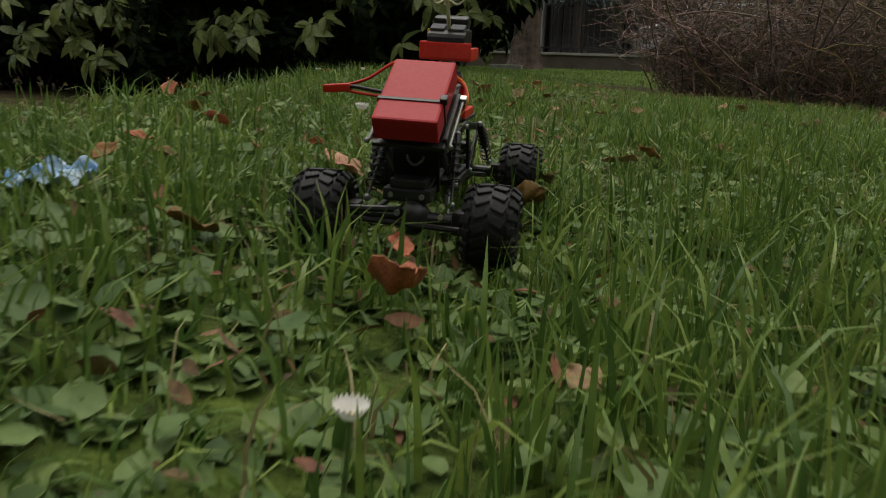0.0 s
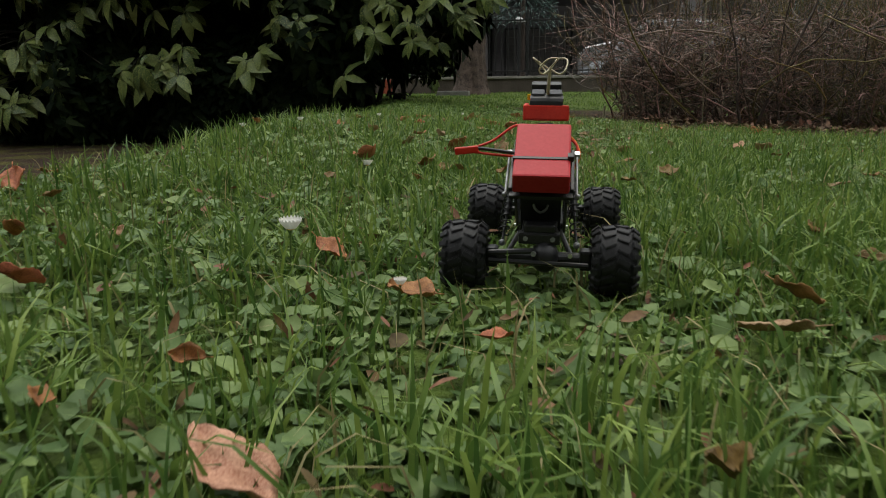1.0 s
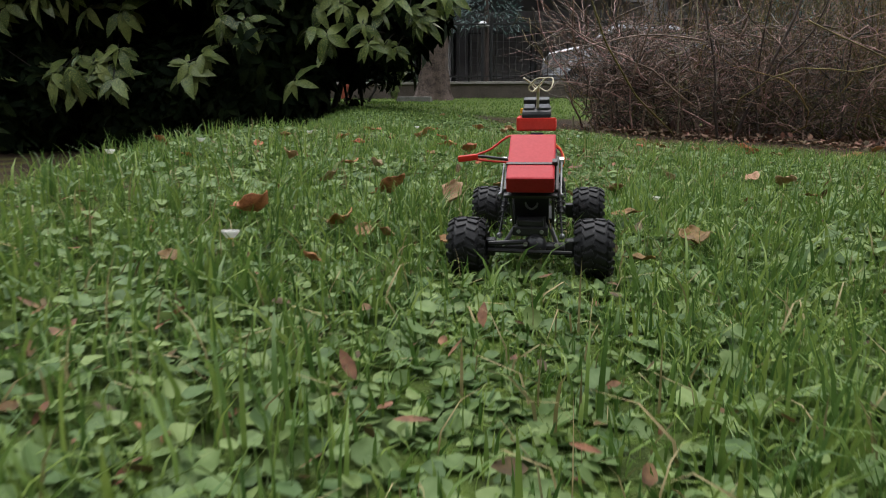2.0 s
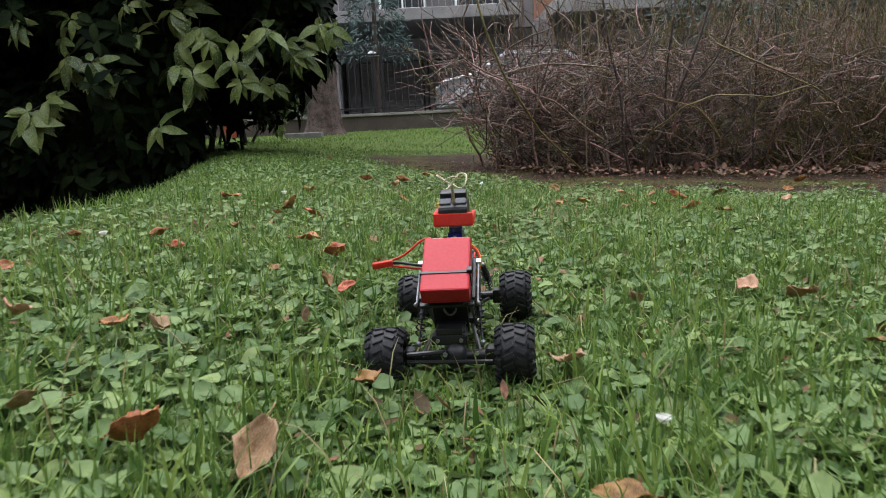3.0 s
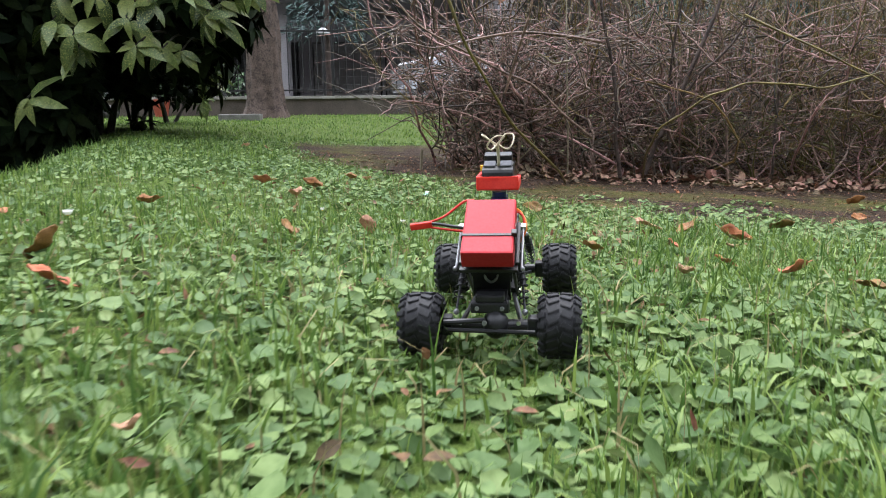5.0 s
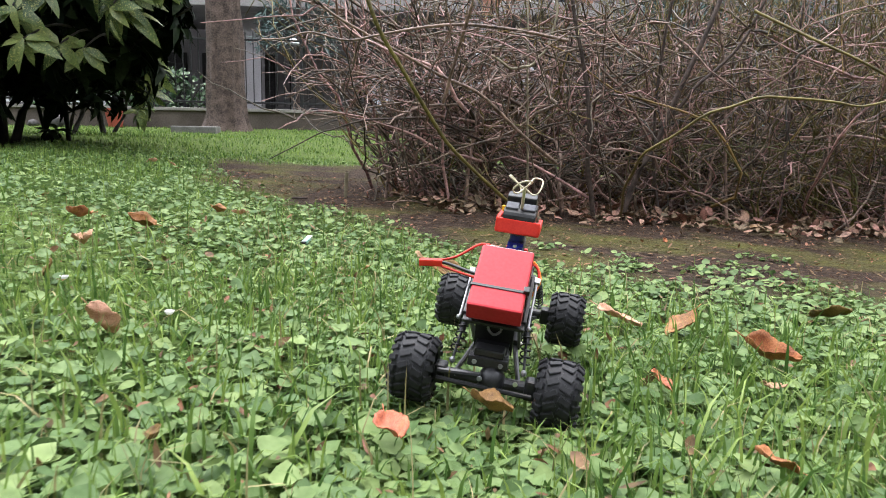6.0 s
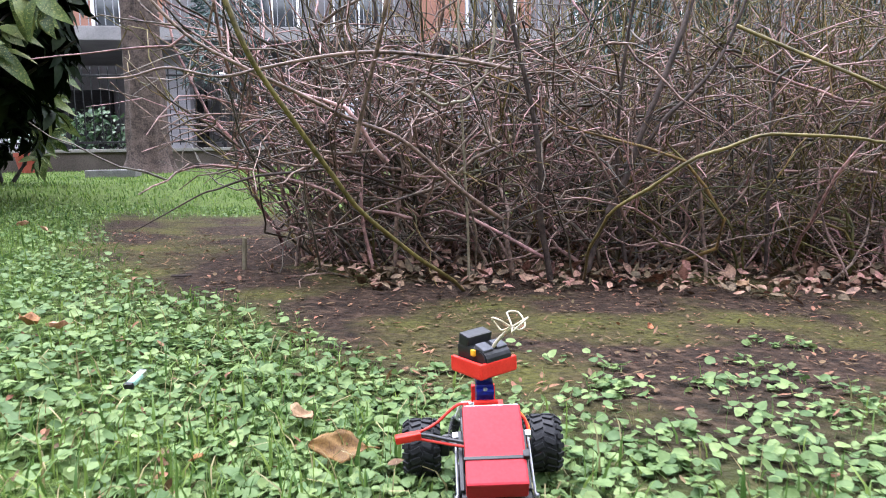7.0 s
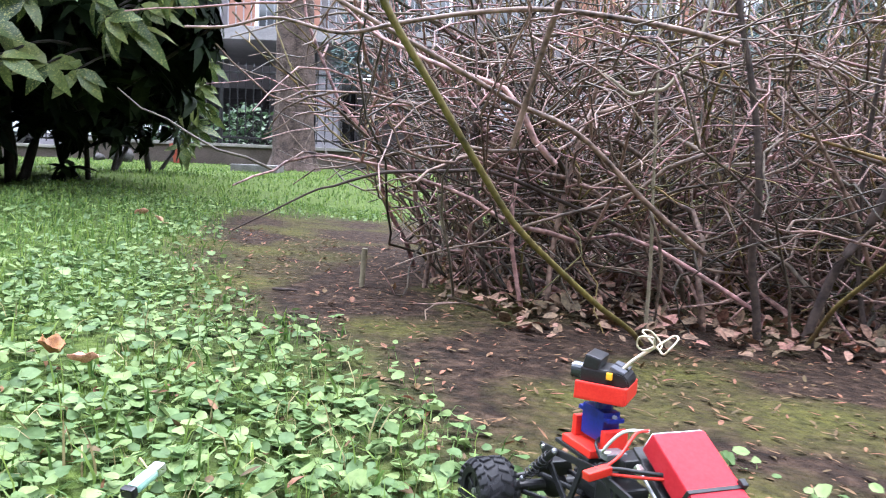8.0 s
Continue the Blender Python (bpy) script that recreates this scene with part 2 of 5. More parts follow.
def tube_mesh(points, r0, r1, sides=6):
    """Corner and face arrays of a tapering tube along points."""
    p = np.asarray(points, float)
    n = len(p)
    d = np.gradient(p, axis=0)
    d /= np.linalg.norm(d, axis=1)[:, None] + 1e-9
    ref = np.where(np.abs(d[:, 2:3]) > 0.9, [[1.0, 0, 0]], [[0, 0, 1.0]])
    u = np.cross(d, ref)
    u /= np.linalg.norm(u, axis=1)[:, None] + 1e-9
    w = np.cross(d, u)
    r = np.linspace(r0, r1, n)[:, None]
    a = np.arange(sides) * 2 * np.pi / sides
    v = p[:, None] + r[:, :, None] * (np.cos(a)[None, :, None] * u[:, None] + np.sin(a)[None, :, None] * w[:, None])
    i = np.arange(n - 1)[:, None] * sides + np.arange(sides)[None]
    j = np.arange(n - 1)[:, None] * sides + (np.arange(sides)[None] + 1) % sides
    f = np.stack([i, j, j + sides, i + sides], -1).reshape(-1, 4)
    return v.reshape(-1, 3), f


def joined(pieces):
    vs, fs, k = [], [], 0
    for v, f in pieces:
        vs.append(v)
        fs.append(f + k)
        k += len(v)
    return np.concatenate(vs), np.concatenate(fs)


def smooth_line(points, n=24):
    """A rounded line through points (Catmull-Rom)."""
    p = [Vector(q) for q in points]
    p = [2 * p[0] - p[1]] + p + [2 * p[-1] - p[-2]]
    out = []
    m = len(p) - 3
    for k in range(n + 1):
        s = min(k / n * m, m - 1e-6)
        i, t = int(s), s - int(s)
        a, b, c, d = p[i:i + 4]
        out.append(0.5 * (2 * b + (c - a) * t + (2 * a - 5 * b + 4 * c - d) * t * t + (3 * b - a - 3 * c + d) * t ** 3))
    return np.array([tuple(v) for v in out])


def tube(name, points, r0, mat, parent=None, r1=None, sides=8, n=24, label=""):
    v, f = tube_mesh(smooth_line(points, n), r0, r0 if r1 is None else r1, sides)
    ob = sheet(name, v, f, mat, parent, smooth=True)
    if label:
        ob["label"] = label
    return ob


def empty(name, m=Matrix()):
    ob = new(name)
    ob.matrix_world = m
    ob.empty_display_size = 0.1
    return ob


# ---------------------------------------------------------------- ground
def step(a, b, x):
    t = np.clip((x - a) / (b - a), 0, 1)
    return t * t * (3 - 2 * t)


def lawn_edge(y):
    """Where the lawn ends on the side of the spotted laurel."""
    return np.interp(y, (-3, 0.3, 1.2, 2.2, 4, 5.3, 6, 7.5, 9, 11), (-0.42, -0.45, -0.52, -0.68, -0.9, -1.0, -1.25, -1.6, -2.6, -4.5))


def ground(x, y):
    """Height of the soil."""
    x, y = np.asarray(x, float), np.asarray(y, float)
    h = np.interp(y, (-30, -0.4, 0.3, 1.1, 2.0, 2.6, 3.1, 3.7, 4.3, 5.5, 8, 11, 13, 15, 17), (-0.06, -0.06, -0.042, -0.02, -0.002, 0.0, -0.026, -0.045, -0.05, -0.04, -0.02, 0.05, 0.1, 0.17, 0.18))
    side = -0.052 * np.clip(x, -2.0, 3.0) * (1 - step(8, 14, y))
    drop = 0.46 * step(-0.15, 1.3, lawn_edge(y) - x) * (1 - step(8.5, 12, y))
    wave = 0.006 * np.sin(2.1 * x + 0.7) * np.sin(1.7 * y) + 0.004 * np.sin(5.3 * x - 2.9 * y)
    return h + side - drop + wave


def lawn(x, y):
    """1 where plants cover the ground, 0 on bare soil."""
    x, y = np.asarray(x, float), np.asarray(y, float)
    wob = 0.10 * np.sin(3.1 * x + 1.3 * y) + 0.07 * np.sin(7.3 * x - 4.1 * y + 1) + 0.05 * np.sin(11 * x + 9 * y)
    near = np.interp(x, (-3, -0.5, -0.2, 0.25, 0.57, 0.8, 1.0, 1.25, 1.7, 2.3, 4), (8.8, 8.0, 6.1, 4.98, 4.68, 4.42, 4.0, 3.68, 3.6, 3.55, 3.4))
    far = np.interp(x, (-3, -0.4, 0.2, 1.0, 6), (7.4, 7.6, 7.4, 7.9, 9.0))
    wide = np.interp(x, (-0.4, 0.2, 0.7, 1.2), (0.9, 0.75, 0.55, 0.6))
    a = 1 - step(0, 1, (y - near + wob + 0.6 * wide) / (1.6 * wide))
    b = step(-0.3, 0.3, y - far + wob)
    side = step(-0.55, -0.2, x - lawn_edge(y) + wob) + step(9, 11, y)
    return np.clip(a + b, 0, 1) * np.clip(side, 0, 1)


def build_ground():
    def axis(lo, hi, fine_lo, fine_hi, d):
        inner = np.arange(fine_lo, fine_hi + d / 2, d)
        out = np.geomspace(d, hi - fine_hi, 34)
        low = np.geomspace(d, fine_lo - lo, 34)
        return np.concatenate([fine_lo - low[::-1], inner, fine_hi + out])

    xs, ys = axis(-400, 400, -4, 4, 0.05), axis(-400, 900, -2.5, 9, 0.05)
    X, Y = np.meshgrid(xs, ys)
    Z = ground(X, Y)
    near = np.exp(-((X / 6) ** 2))
    Z = Z + 0.004 * near * np.sin(23 * X + 3 * np.sin(9 * Y)) * np.sin(19 * Y + 2 * np.sin(11 * X)) * (1 - lawn(X, Y))
    v = np.stack([X, Y, Z], -1).reshape(-1, 3)
    i = (np.arange(len(ys) - 1)[:, None] * len(xs) + np.arange(len(xs) - 1)[None]).reshape(-1)
    f = np.stack([i, i + 1, i + 1 + len(xs), i + len(xs)], -1)
    ob = sheet("ground", v, f, M_GROUND, smooth=True)
    a = ob.data.attributes.new("lawn", "FLOAT", "POINT")
    a.data.foreach_set("value", lawn(X, Y).ravel().astype(np.float32))
    tagged(ob, "lawn soil with bare muddy strip and moss below the shrub", "ground", kind="structure")


build_ground()
rng = np.random.default_rng(7)


# ---------------------------------------------------------------- grass and broad-leaved ground cover
def spots(n, x0, x1, y0, y1, keep):
    x, y = rng.uniform(x0, x1, n), rng.uniform(y0, y1, n)
    k = rng.uniform(0, 1, n) < keep(x, y)
    return x[k], y[k]


def patchy(x, y, s, seed):
    """Smooth 0 to 1 field of clumps."""
    r = np.random.default_rng(seed)
    out = 0
    for _ in range(7):
        kx, ky, p = r.normal(0, s), r.normal(0, s), r.uniform(0, 6.28)
        out = out + np.sin(kx * x + ky * y + p)
    return 1 / (1 + np.exp(-out * 0.9))


def trail(y):
    """The line along which the small car drives."""
    return np.interp(y, (-1, -0.4, 0.3, 1.2, 2.2, 3.1, 3.7, 4.2), (0.48, 0.41, 0.385, 0.38, 0.5, 0.83, 1.0, 1.05))


def pressed(x, y, k):
    """How far plants still stand where the wheels run."""
    return 1 - k * np.exp(-(((x - trail(y)) / 0.12) ** 4))


def blades(name, x, y, length, width, mat, label, lean=0.55):
    n = len(x)
    z = ground(x, y)
    th = rng.uniform(0, 2 * np.pi, n)
    ln = np.abs(rng.normal(0, lean, n))
    d = np.stack([np.cos(th), np.sin(th)], -1)
    tw = rng.uniform(0, 2 * np.pi, n)
    s = np.stack([np.cos(tw), np.sin(tw), 0 * tw], -1)
    L, W = length[:, None], width[:, None]
    pts = []
    for q, wq in ((0.0, 1.0), (0.35, 0.95), (0.7, 0.65), (1.0, 0.0)):
        a = ln * (q ** 1.7)
        up = q * np.cos(a * 0.8)
        out = q * np.sin(a)
        c = np.stack([x + d[:, 0] * out * length, y + d[:, 1] * out * length, z - 0.004 + up * length], -1)
        if wq:
            pts += [c - s * W * wq / 2, c + s * W * wq / 2]
        else:
            pts += [c]
    v = np.stack(pts, 1).reshape(-1, 3)
    b = np.arange(n)[:, None] * 7
    tri = np.array([[0, 1, 3], [0, 3, 2], [2, 3, 5], [2, 5, 4], [4, 5, 6]])
    f = (b[:, None] + tri[None]).reshape(-1, 3)
    return tagged(sheet(name, v, f, mat), label, "grass", kind="stuff")


def round_leaves(name, x, y, size, height, label, mat):
    """Rounded, slightly cupped leaves, each on a thin stalk."""
    n = len(x)
    z = ground(x, y)
    a = np.array([0.0, 0.75, 1.55, 2.35, 3.14, 3.93, 4.73, 5.53])
    rad = np.array([1.12, 0.90, 1.02, 0.84, 0.6, 0.9, 1.0, 0.94])
    ring = np.stack([np.cos(a) * rad, np.sin(a) * rad * 0.86, 0.10 + 0.12 * np.cos(2 * a)], -1)
    temp = np.concatenate([[[-0.1, 0, -0.06]], ring]) * 0.5
    yaw, tilt, twist = rng.uniform(0, 6.283, n), rng.normal(0.12, 0.30, n), rng.normal(0, 0.3, n)
    cy, sy, ct, st, cr, sr = np.cos(yaw), np.sin(yaw), np.cos(tilt), np.sin(tilt), np.cos(twist), np.sin(twist)
    p = temp[None] * size[:, None, None]
    px, py, pz = p[..., 0], p[..., 1], p[..., 2]
    px, pz = px * ct[:, None] + pz * st[:, None], -px * st[:, None] + pz * ct[:, None]
    py, pz = py * cr[:, None] - pz * sr[:, None], py * sr[:, None] + pz * cr[:, None]
    qx, qy = px * cy[:, None] - py * sy[:, None], px * sy[:, None] + py * cy[:, None]
    base = np.stack([x, y, z + height], -1)[:, None]
    leaf = np.stack([qx, qy, pz], -1) + base
    back = np.stack([-cy, -sy], -1) * size[:, None] * 0.3
    foot = np.stack([x + back[:, 0] * 2.2, y + back[:, 1] * 2.2, z - 0.003], -1)
    neck = leaf[:, 5]
    side = np.stack([-sy, cy, 0 * sy], -1) * 0.0011
    stalk = np.stack([foot - side, foot + side, neck + side * 0.7], 1)
    v = np.concatenate([leaf, stalk], 1).reshape(-1, 3)
    b = np.arange(n)[:, None] * 12
    tri = np.array([[0, k, k % 8 + 1] for k in range(1, 9)] + [[9, 10, 11]])
    f = (b[:, None] + tri[None]).reshape(-1, 3)
    return tagged(sheet(name, v, f, mat), label, "ground cover", kind="stuff")


def plant_lawn():
    def leafy(x, y):
        """Share of broad leaves against grass."""
        w = np.clip(0.62 + 0.13 * (y - 1.6) + 0.16 * np.clip(x - 0.3, -1, 1), 0.42, 1.0)
        return np.clip(w * (0.35 + 0.95 * patchy(x, y, 3.2, 5)), 0, 1)

    # broad leaves close to the car's trail, then wider off
    x, y = spots(92000, -1.3, 2.3, -1.5, 5.6, lambda x, y: lawn(x, y) * leafy(x, y) * np.exp(-(((x - trail(y)) / 1.15) ** 2)))
    big = patchy(x, y, 2.0, 21)
    round_leaves("ground_cover", x, y, rng.uniform(0.012, 0.027, len(x)) * (0.72 + 0.55 * big) * np.interp(y, (2.5, 4), (1.12, 0.84)), rng.uniform(0.004, 0.022, len(x)) * pressed(x, y, 0.75), "low broad-leaved weeds with rounded fresh green leaves", M_CLOVER)
    x, y = spots(60000, -1.9, 4.0, -1.5, 6.5, lambda x, y: lawn(x, y) * leafy(x, y) * (1 - 0.8 * np.exp(-(((x - trail(y)) / 1.1) ** 2))))
    round_leaves("ground_cover", x, y, rng.uniform(0.018, 0.032, len(x)), rng.uniform(0.005, 0.024, len(x)), "low broad-leaved weeds farther across the lawn", M_CLOVER)
    # the closest mat, under and beside the trail
    x, y = spots(120000, -0.6, 1.9, -1.5, 4.6, lambda x, y: lawn(x, y) * np.interp(y, (-0.6, 0.5), (0.35, 1.0)) * (0.35 + 0.65 * leafy(x, y)) * np.exp(-(((x - trail(y)) / 0.55) ** 2)))
    round_leaves("ground_cover", x, y, rng.uniform(0.011, 0.024, len(x)), rng.uniform(0.002, 0.015, len(x)) * pressed(x, y, 0.7), "dense mat of small rounded weed leaves along the trail", M_CLOVER)
    x, y = spots(190000, -0.6, 1.9, -1.5, 4.6, lambda x, y: lawn(x, y) * np.interp(y, (-0.6, 0.2, 2.0), (0.45, 0.95, 1.25)) * np.clip(1.0 - 0.34 * (y - 0.9), 0.2, 1) * (0.3 + 0.7 * patchy(x, y, 5.0, 17)) * np.exp(-(((x - trail(y)) / 0.55) ** 2)))
    blades("grass", x, y, rng.uniform(0.02, 0.05, len(x)) * pressed(x, y, 0.5), rng.uniform(0.0016, 0.0036, len(x)), M_GRASS, "fine short grass filling the lawn along the trail", lean=1.0)
    # thin cover running back past the bare soil
    x, y = spots(13000, -2.2, 0.6, 4.8, 8.0, lambda x, y: lawn(x, y) * (0.25 + 0.75 * patchy(x, y, 3.0, 44) ** 2))
    round_leaves("ground_cover", x, y, rng.uniform(0.013, 0.026, len(x)), rng.uniform(0.002, 0.014, len(x)), "low thin weeds running back past bare soil", M_CLOVER)
    x, y = spots(26000, -2.2, 0.6, 4.8, 8.0, lambda x, y: lawn(x, y) * (0.25 + 0.75 * patchy(x, y, 3.0, 45)))
    blades("grass", x, y, rng.uniform(0.015, 0.04, len(x)), rng.uniform(0.002, 0.005, len(x)), M_GRASS, "thin short grass running back past bare soil", lean=0.9)
    # tufts on the bare strip
    cx, cy = rng.uniform(0.9, 2.6, 110), rng.triangular(3.55, 3.85, 4.7, 110)
    k = rng.integers(0, 110, 1400)
    x, y = cx[k] + rng.normal(0, 0.027, 1400), cy[k] + rng.normal(0, 0.027, 1400)
    ok = y < 5.0 + 0.15 * np.sin(5 * x)
    x, y = x[ok], y[ok]
    round_leaves("weed_seedlings", x, y, rng.uniform(0.013, 0.027, len(x)), rng.uniform(0.003, 0.016, len(x)), "scattered small green weeds on bare muddy soil", M_CLOVER)

    def grassy(x, y):
        return lawn(x, y) * np.interp(y, (-1.5, -0.45, 0.1, 0.9, 2.2, 3.5), (0.75, 0.85, 1.1, 1.2, 1.35, 1.5)) * np.clip(1.0 - 0.24 * (y - 0.9) + 0.3 * np.clip(-x, -0.5, 1), 0.2, 1) * (0.15 + 0.85 * patchy(x, y, 3.6, 11) ** 1.6)

    x, y = spots(230000, -1.4, 2.3, -1.5, 5.2, lambda x, y: grassy(x, y) * np.exp(-(((x - trail(y)) / 1.2) ** 2)))
    tall = 0.55 + 0.85 * patchy(x, y, 4.5, 31) * np.interp(y, (-1, 1.5, 3.5), (1.0, 0.85, 0.55))
    tall *= pressed(x, y, 0.6)
    blades("grass", x, y, rng.uniform(0.03, 0.085, len(x)) * tall, rng.uniform(0.0018, 0.0044, len(x)), M_GRASS, "short uneven green lawn grass between the weeds", lean=0.75)
    x, y = spots(110000, -2.2, 4.5, -1.5, 6.5, lambda x, y: grassy(x, y) * (1 - 0.85 * np.exp(-(((x - trail(y)) / 1.1) ** 2))))
    blades("grass", x, y, rng.uniform(0.04, 0.085, len(x)), rng.uniform(0.003, 0.006, len(x)), M_GRASS, "green lawn grass on the mound's edge")
    x, y = spots(38000, -6, 7, 6.5, 15, lambda x, y: lawn(x, y) * (0.3 + 0.7 * patchy(x, y, 2.5, 8)))
    blades("grass", x, y, rng.uniform(0.02, 0.045, len(x)), rng.uniform(0.006, 0.012, len(x)), M_GRASS, "short lawn grass near the wall and the tree")
    # tall tufts
    n = 230
    cx, cy = rng.uniform(-0.9, 1.9, n), rng.uniform(-0.85, 3.4, n)
    ok = (np.abs(cx - trail(cy)) > 0.12) & (rng.uniform(0, 1, n) < np.clip(1.15 - 0.48 * cy, 0.03, 1)) & (cx > lawn_edge(cy))
    cx, cy = cx[ok], cy[ok]
    sx, sy = np.array((0.40, 0.44, 0.47, 0.52, 0.36, 0.43, 0.50, 0.38, 0.41)), np.array((-0.17, -0.13, -0.19, -0.11, -0.15, -0.07, -0.03, -0.52, -0.50))
    cx, cy = np.concatenate([cx, sx, rng.uniform(0.62, 1.1, 22)]), np.concatenate([cy, sy, rng.uniform(-0.55, 0.5, 28)])
    k = np.repeat(np.arange(len(cx)), 34)
    x, y = cx[k] + rng.normal(0, 0.022, len(k)), cy[k] + rng.normal(0, 0.022, len(k))
    blades("grass_tufts", x, y, rng.uniform(0.035, 0.092, len(k)), rng.uniform(0.0026, 0.0054, len(k)), M_GRASS, "taller leaning tufts of fresh green grass", lean=0.95)
    x, y = spots(16000, -1.4, 2.3, -1.5, 4.8, lambda x, y: 0.7 * lawn(x, y) * np.exp(-(((x - trail(y)) / 1.1) ** 2)))
    blades("dry_grass", x, y, rng.uniform(0.03, 0.08, len(x)), rng.uniform(0.0014, 0.003, len(x)), M_STRAW, "dry straw-coloured blades lying in the lawn", lean=1.3)


plant_lawn()


# ---------------------------------------------------------------- street, wall, fence and building behind the garden
def gz(x, y):
    return float(ground(x, y))


def build_street():
    bm = bmesh.new()
    box(bm, 60, 9.0, 0.10, pose(0, 19.9, 0.17))
    tagged(part("road", bm, M_ASPHALT), "dark asphalt of the street behind the garden fence", "road", kind="structure")


def garden_wall(name, a, b, height):
    """A low wall with coping and, standing on it, one iron fence."""
    a, b = Vector(a), Vector(b)
    d = b - a
    n = d.length
    turn = math.degrees(math.atan2(d.y, d.x))
    at = empty(name, pose(a.x, a.y, 0, 0, 0, turn))
    low = min(gz(*a), gz(*b)) - 0.3
    bm = bmesh.new()
    box(bm, n, 0.24, height - low, pose(n / 2, 0, (height + low) / 2), 0.008)
    part("wall", bm, M_CONCRETE, at)
    k = int(n / 1.2)
    for i in range(k):
        bm = bmesh.new()
        box(bm, n / k - 0.006, 0.32, 0.05, pose((i + 0.5) * n / k, 0, height + 0.025), 0.008)
        part("coping_stone", bm, M_COPING, at)
    tagged(at, "low weathered concrete garden wall with pale coping", "wall", kind="structure")
    f = empty("iron_fence", pose(a.x, a.y, height + 0.05, 0, 0, turn))
    tagged(f, "black iron bar fence on the garden wall", "fence")
    bar = bmesh.new()
    rod(bar, 0.009, 1.14, pose(0, 0, 0.62), 6)
    rod(bar, 0.016, 0.07, pose(0, 0, 1.22), 6, 0.001)
    first = part("bar", bar, M_IRON, f)
    first.location = (0.06, 0, 0)
    for i in range(1, int(n / 0.125)):
        o = new("bar", first.data)
        o.parent, o.location = f, (0.06 + i * 0.125, 0, 0)
    for z in (0.10, 1.10):
        bm = bmesh.new()
        box(bm, n, 0.035, 0.03, pose(n / 2, 0, z), 0.004)
        part("rail", bm, M_IRON, f)
    for i in range(int(n / 2.4) + 1):
        bm = bmesh.new()
        box(bm, 0.05, 0.05, 1.3, pose(min(i * 2.4 + 0.03, n - 0.03), 0, 0.65), 0.005)
        part("post", bm, M_IRON, f)


build_street()
garden_wall("wall_back", (-5.6, 15.0), (13.0, 15.0), 0.44)
garden_wall("wall_side", (-10.5, 7.6), (-5.75, 14.9), 0.30)


def window(parent, x, z, y, w, h, blind):
    fr = bmesh.new()
    for sx, sz, px, pz in ((w, 0.07, 0, h / 2), (w, 0.07, 0, -h / 2), (0.07, h - 0.072, -w / 2, 0), (0.07, h - 0.072, w / 2, 0), (0.05, h - 0.072, 0, 0)):
        box(fr, sx, 0.09, sz, pose(px, 0, pz), 0.006)
    o = part("window", fr, M_WHITE, parent, "white framed window")
    o.location = (x, y, z)
    bm = bmesh.new()
    box(bm, w - 0.08, 0.02, h - 0.08, pose(0, 0.03, 0))
    part("pane", bm, M_GLASS, o)
    bm = bmesh.new()
    box(bm, w + 0.15, 0.16, 0.05, pose(0, -0.05, -h / 2 - 0.065), 0.006)
    part("sill", bm, M_SLABEDGE, o)
    if blind:
        bm = bmesh.new()
        for i in range(9):
            box(bm, w - 0.1, 0.02, 0.05, pose(0, 0.0, h / 2 - 0.06 - i * 0.058), 0.004)
        part("roller_blind", bm, M_WHITE, o)


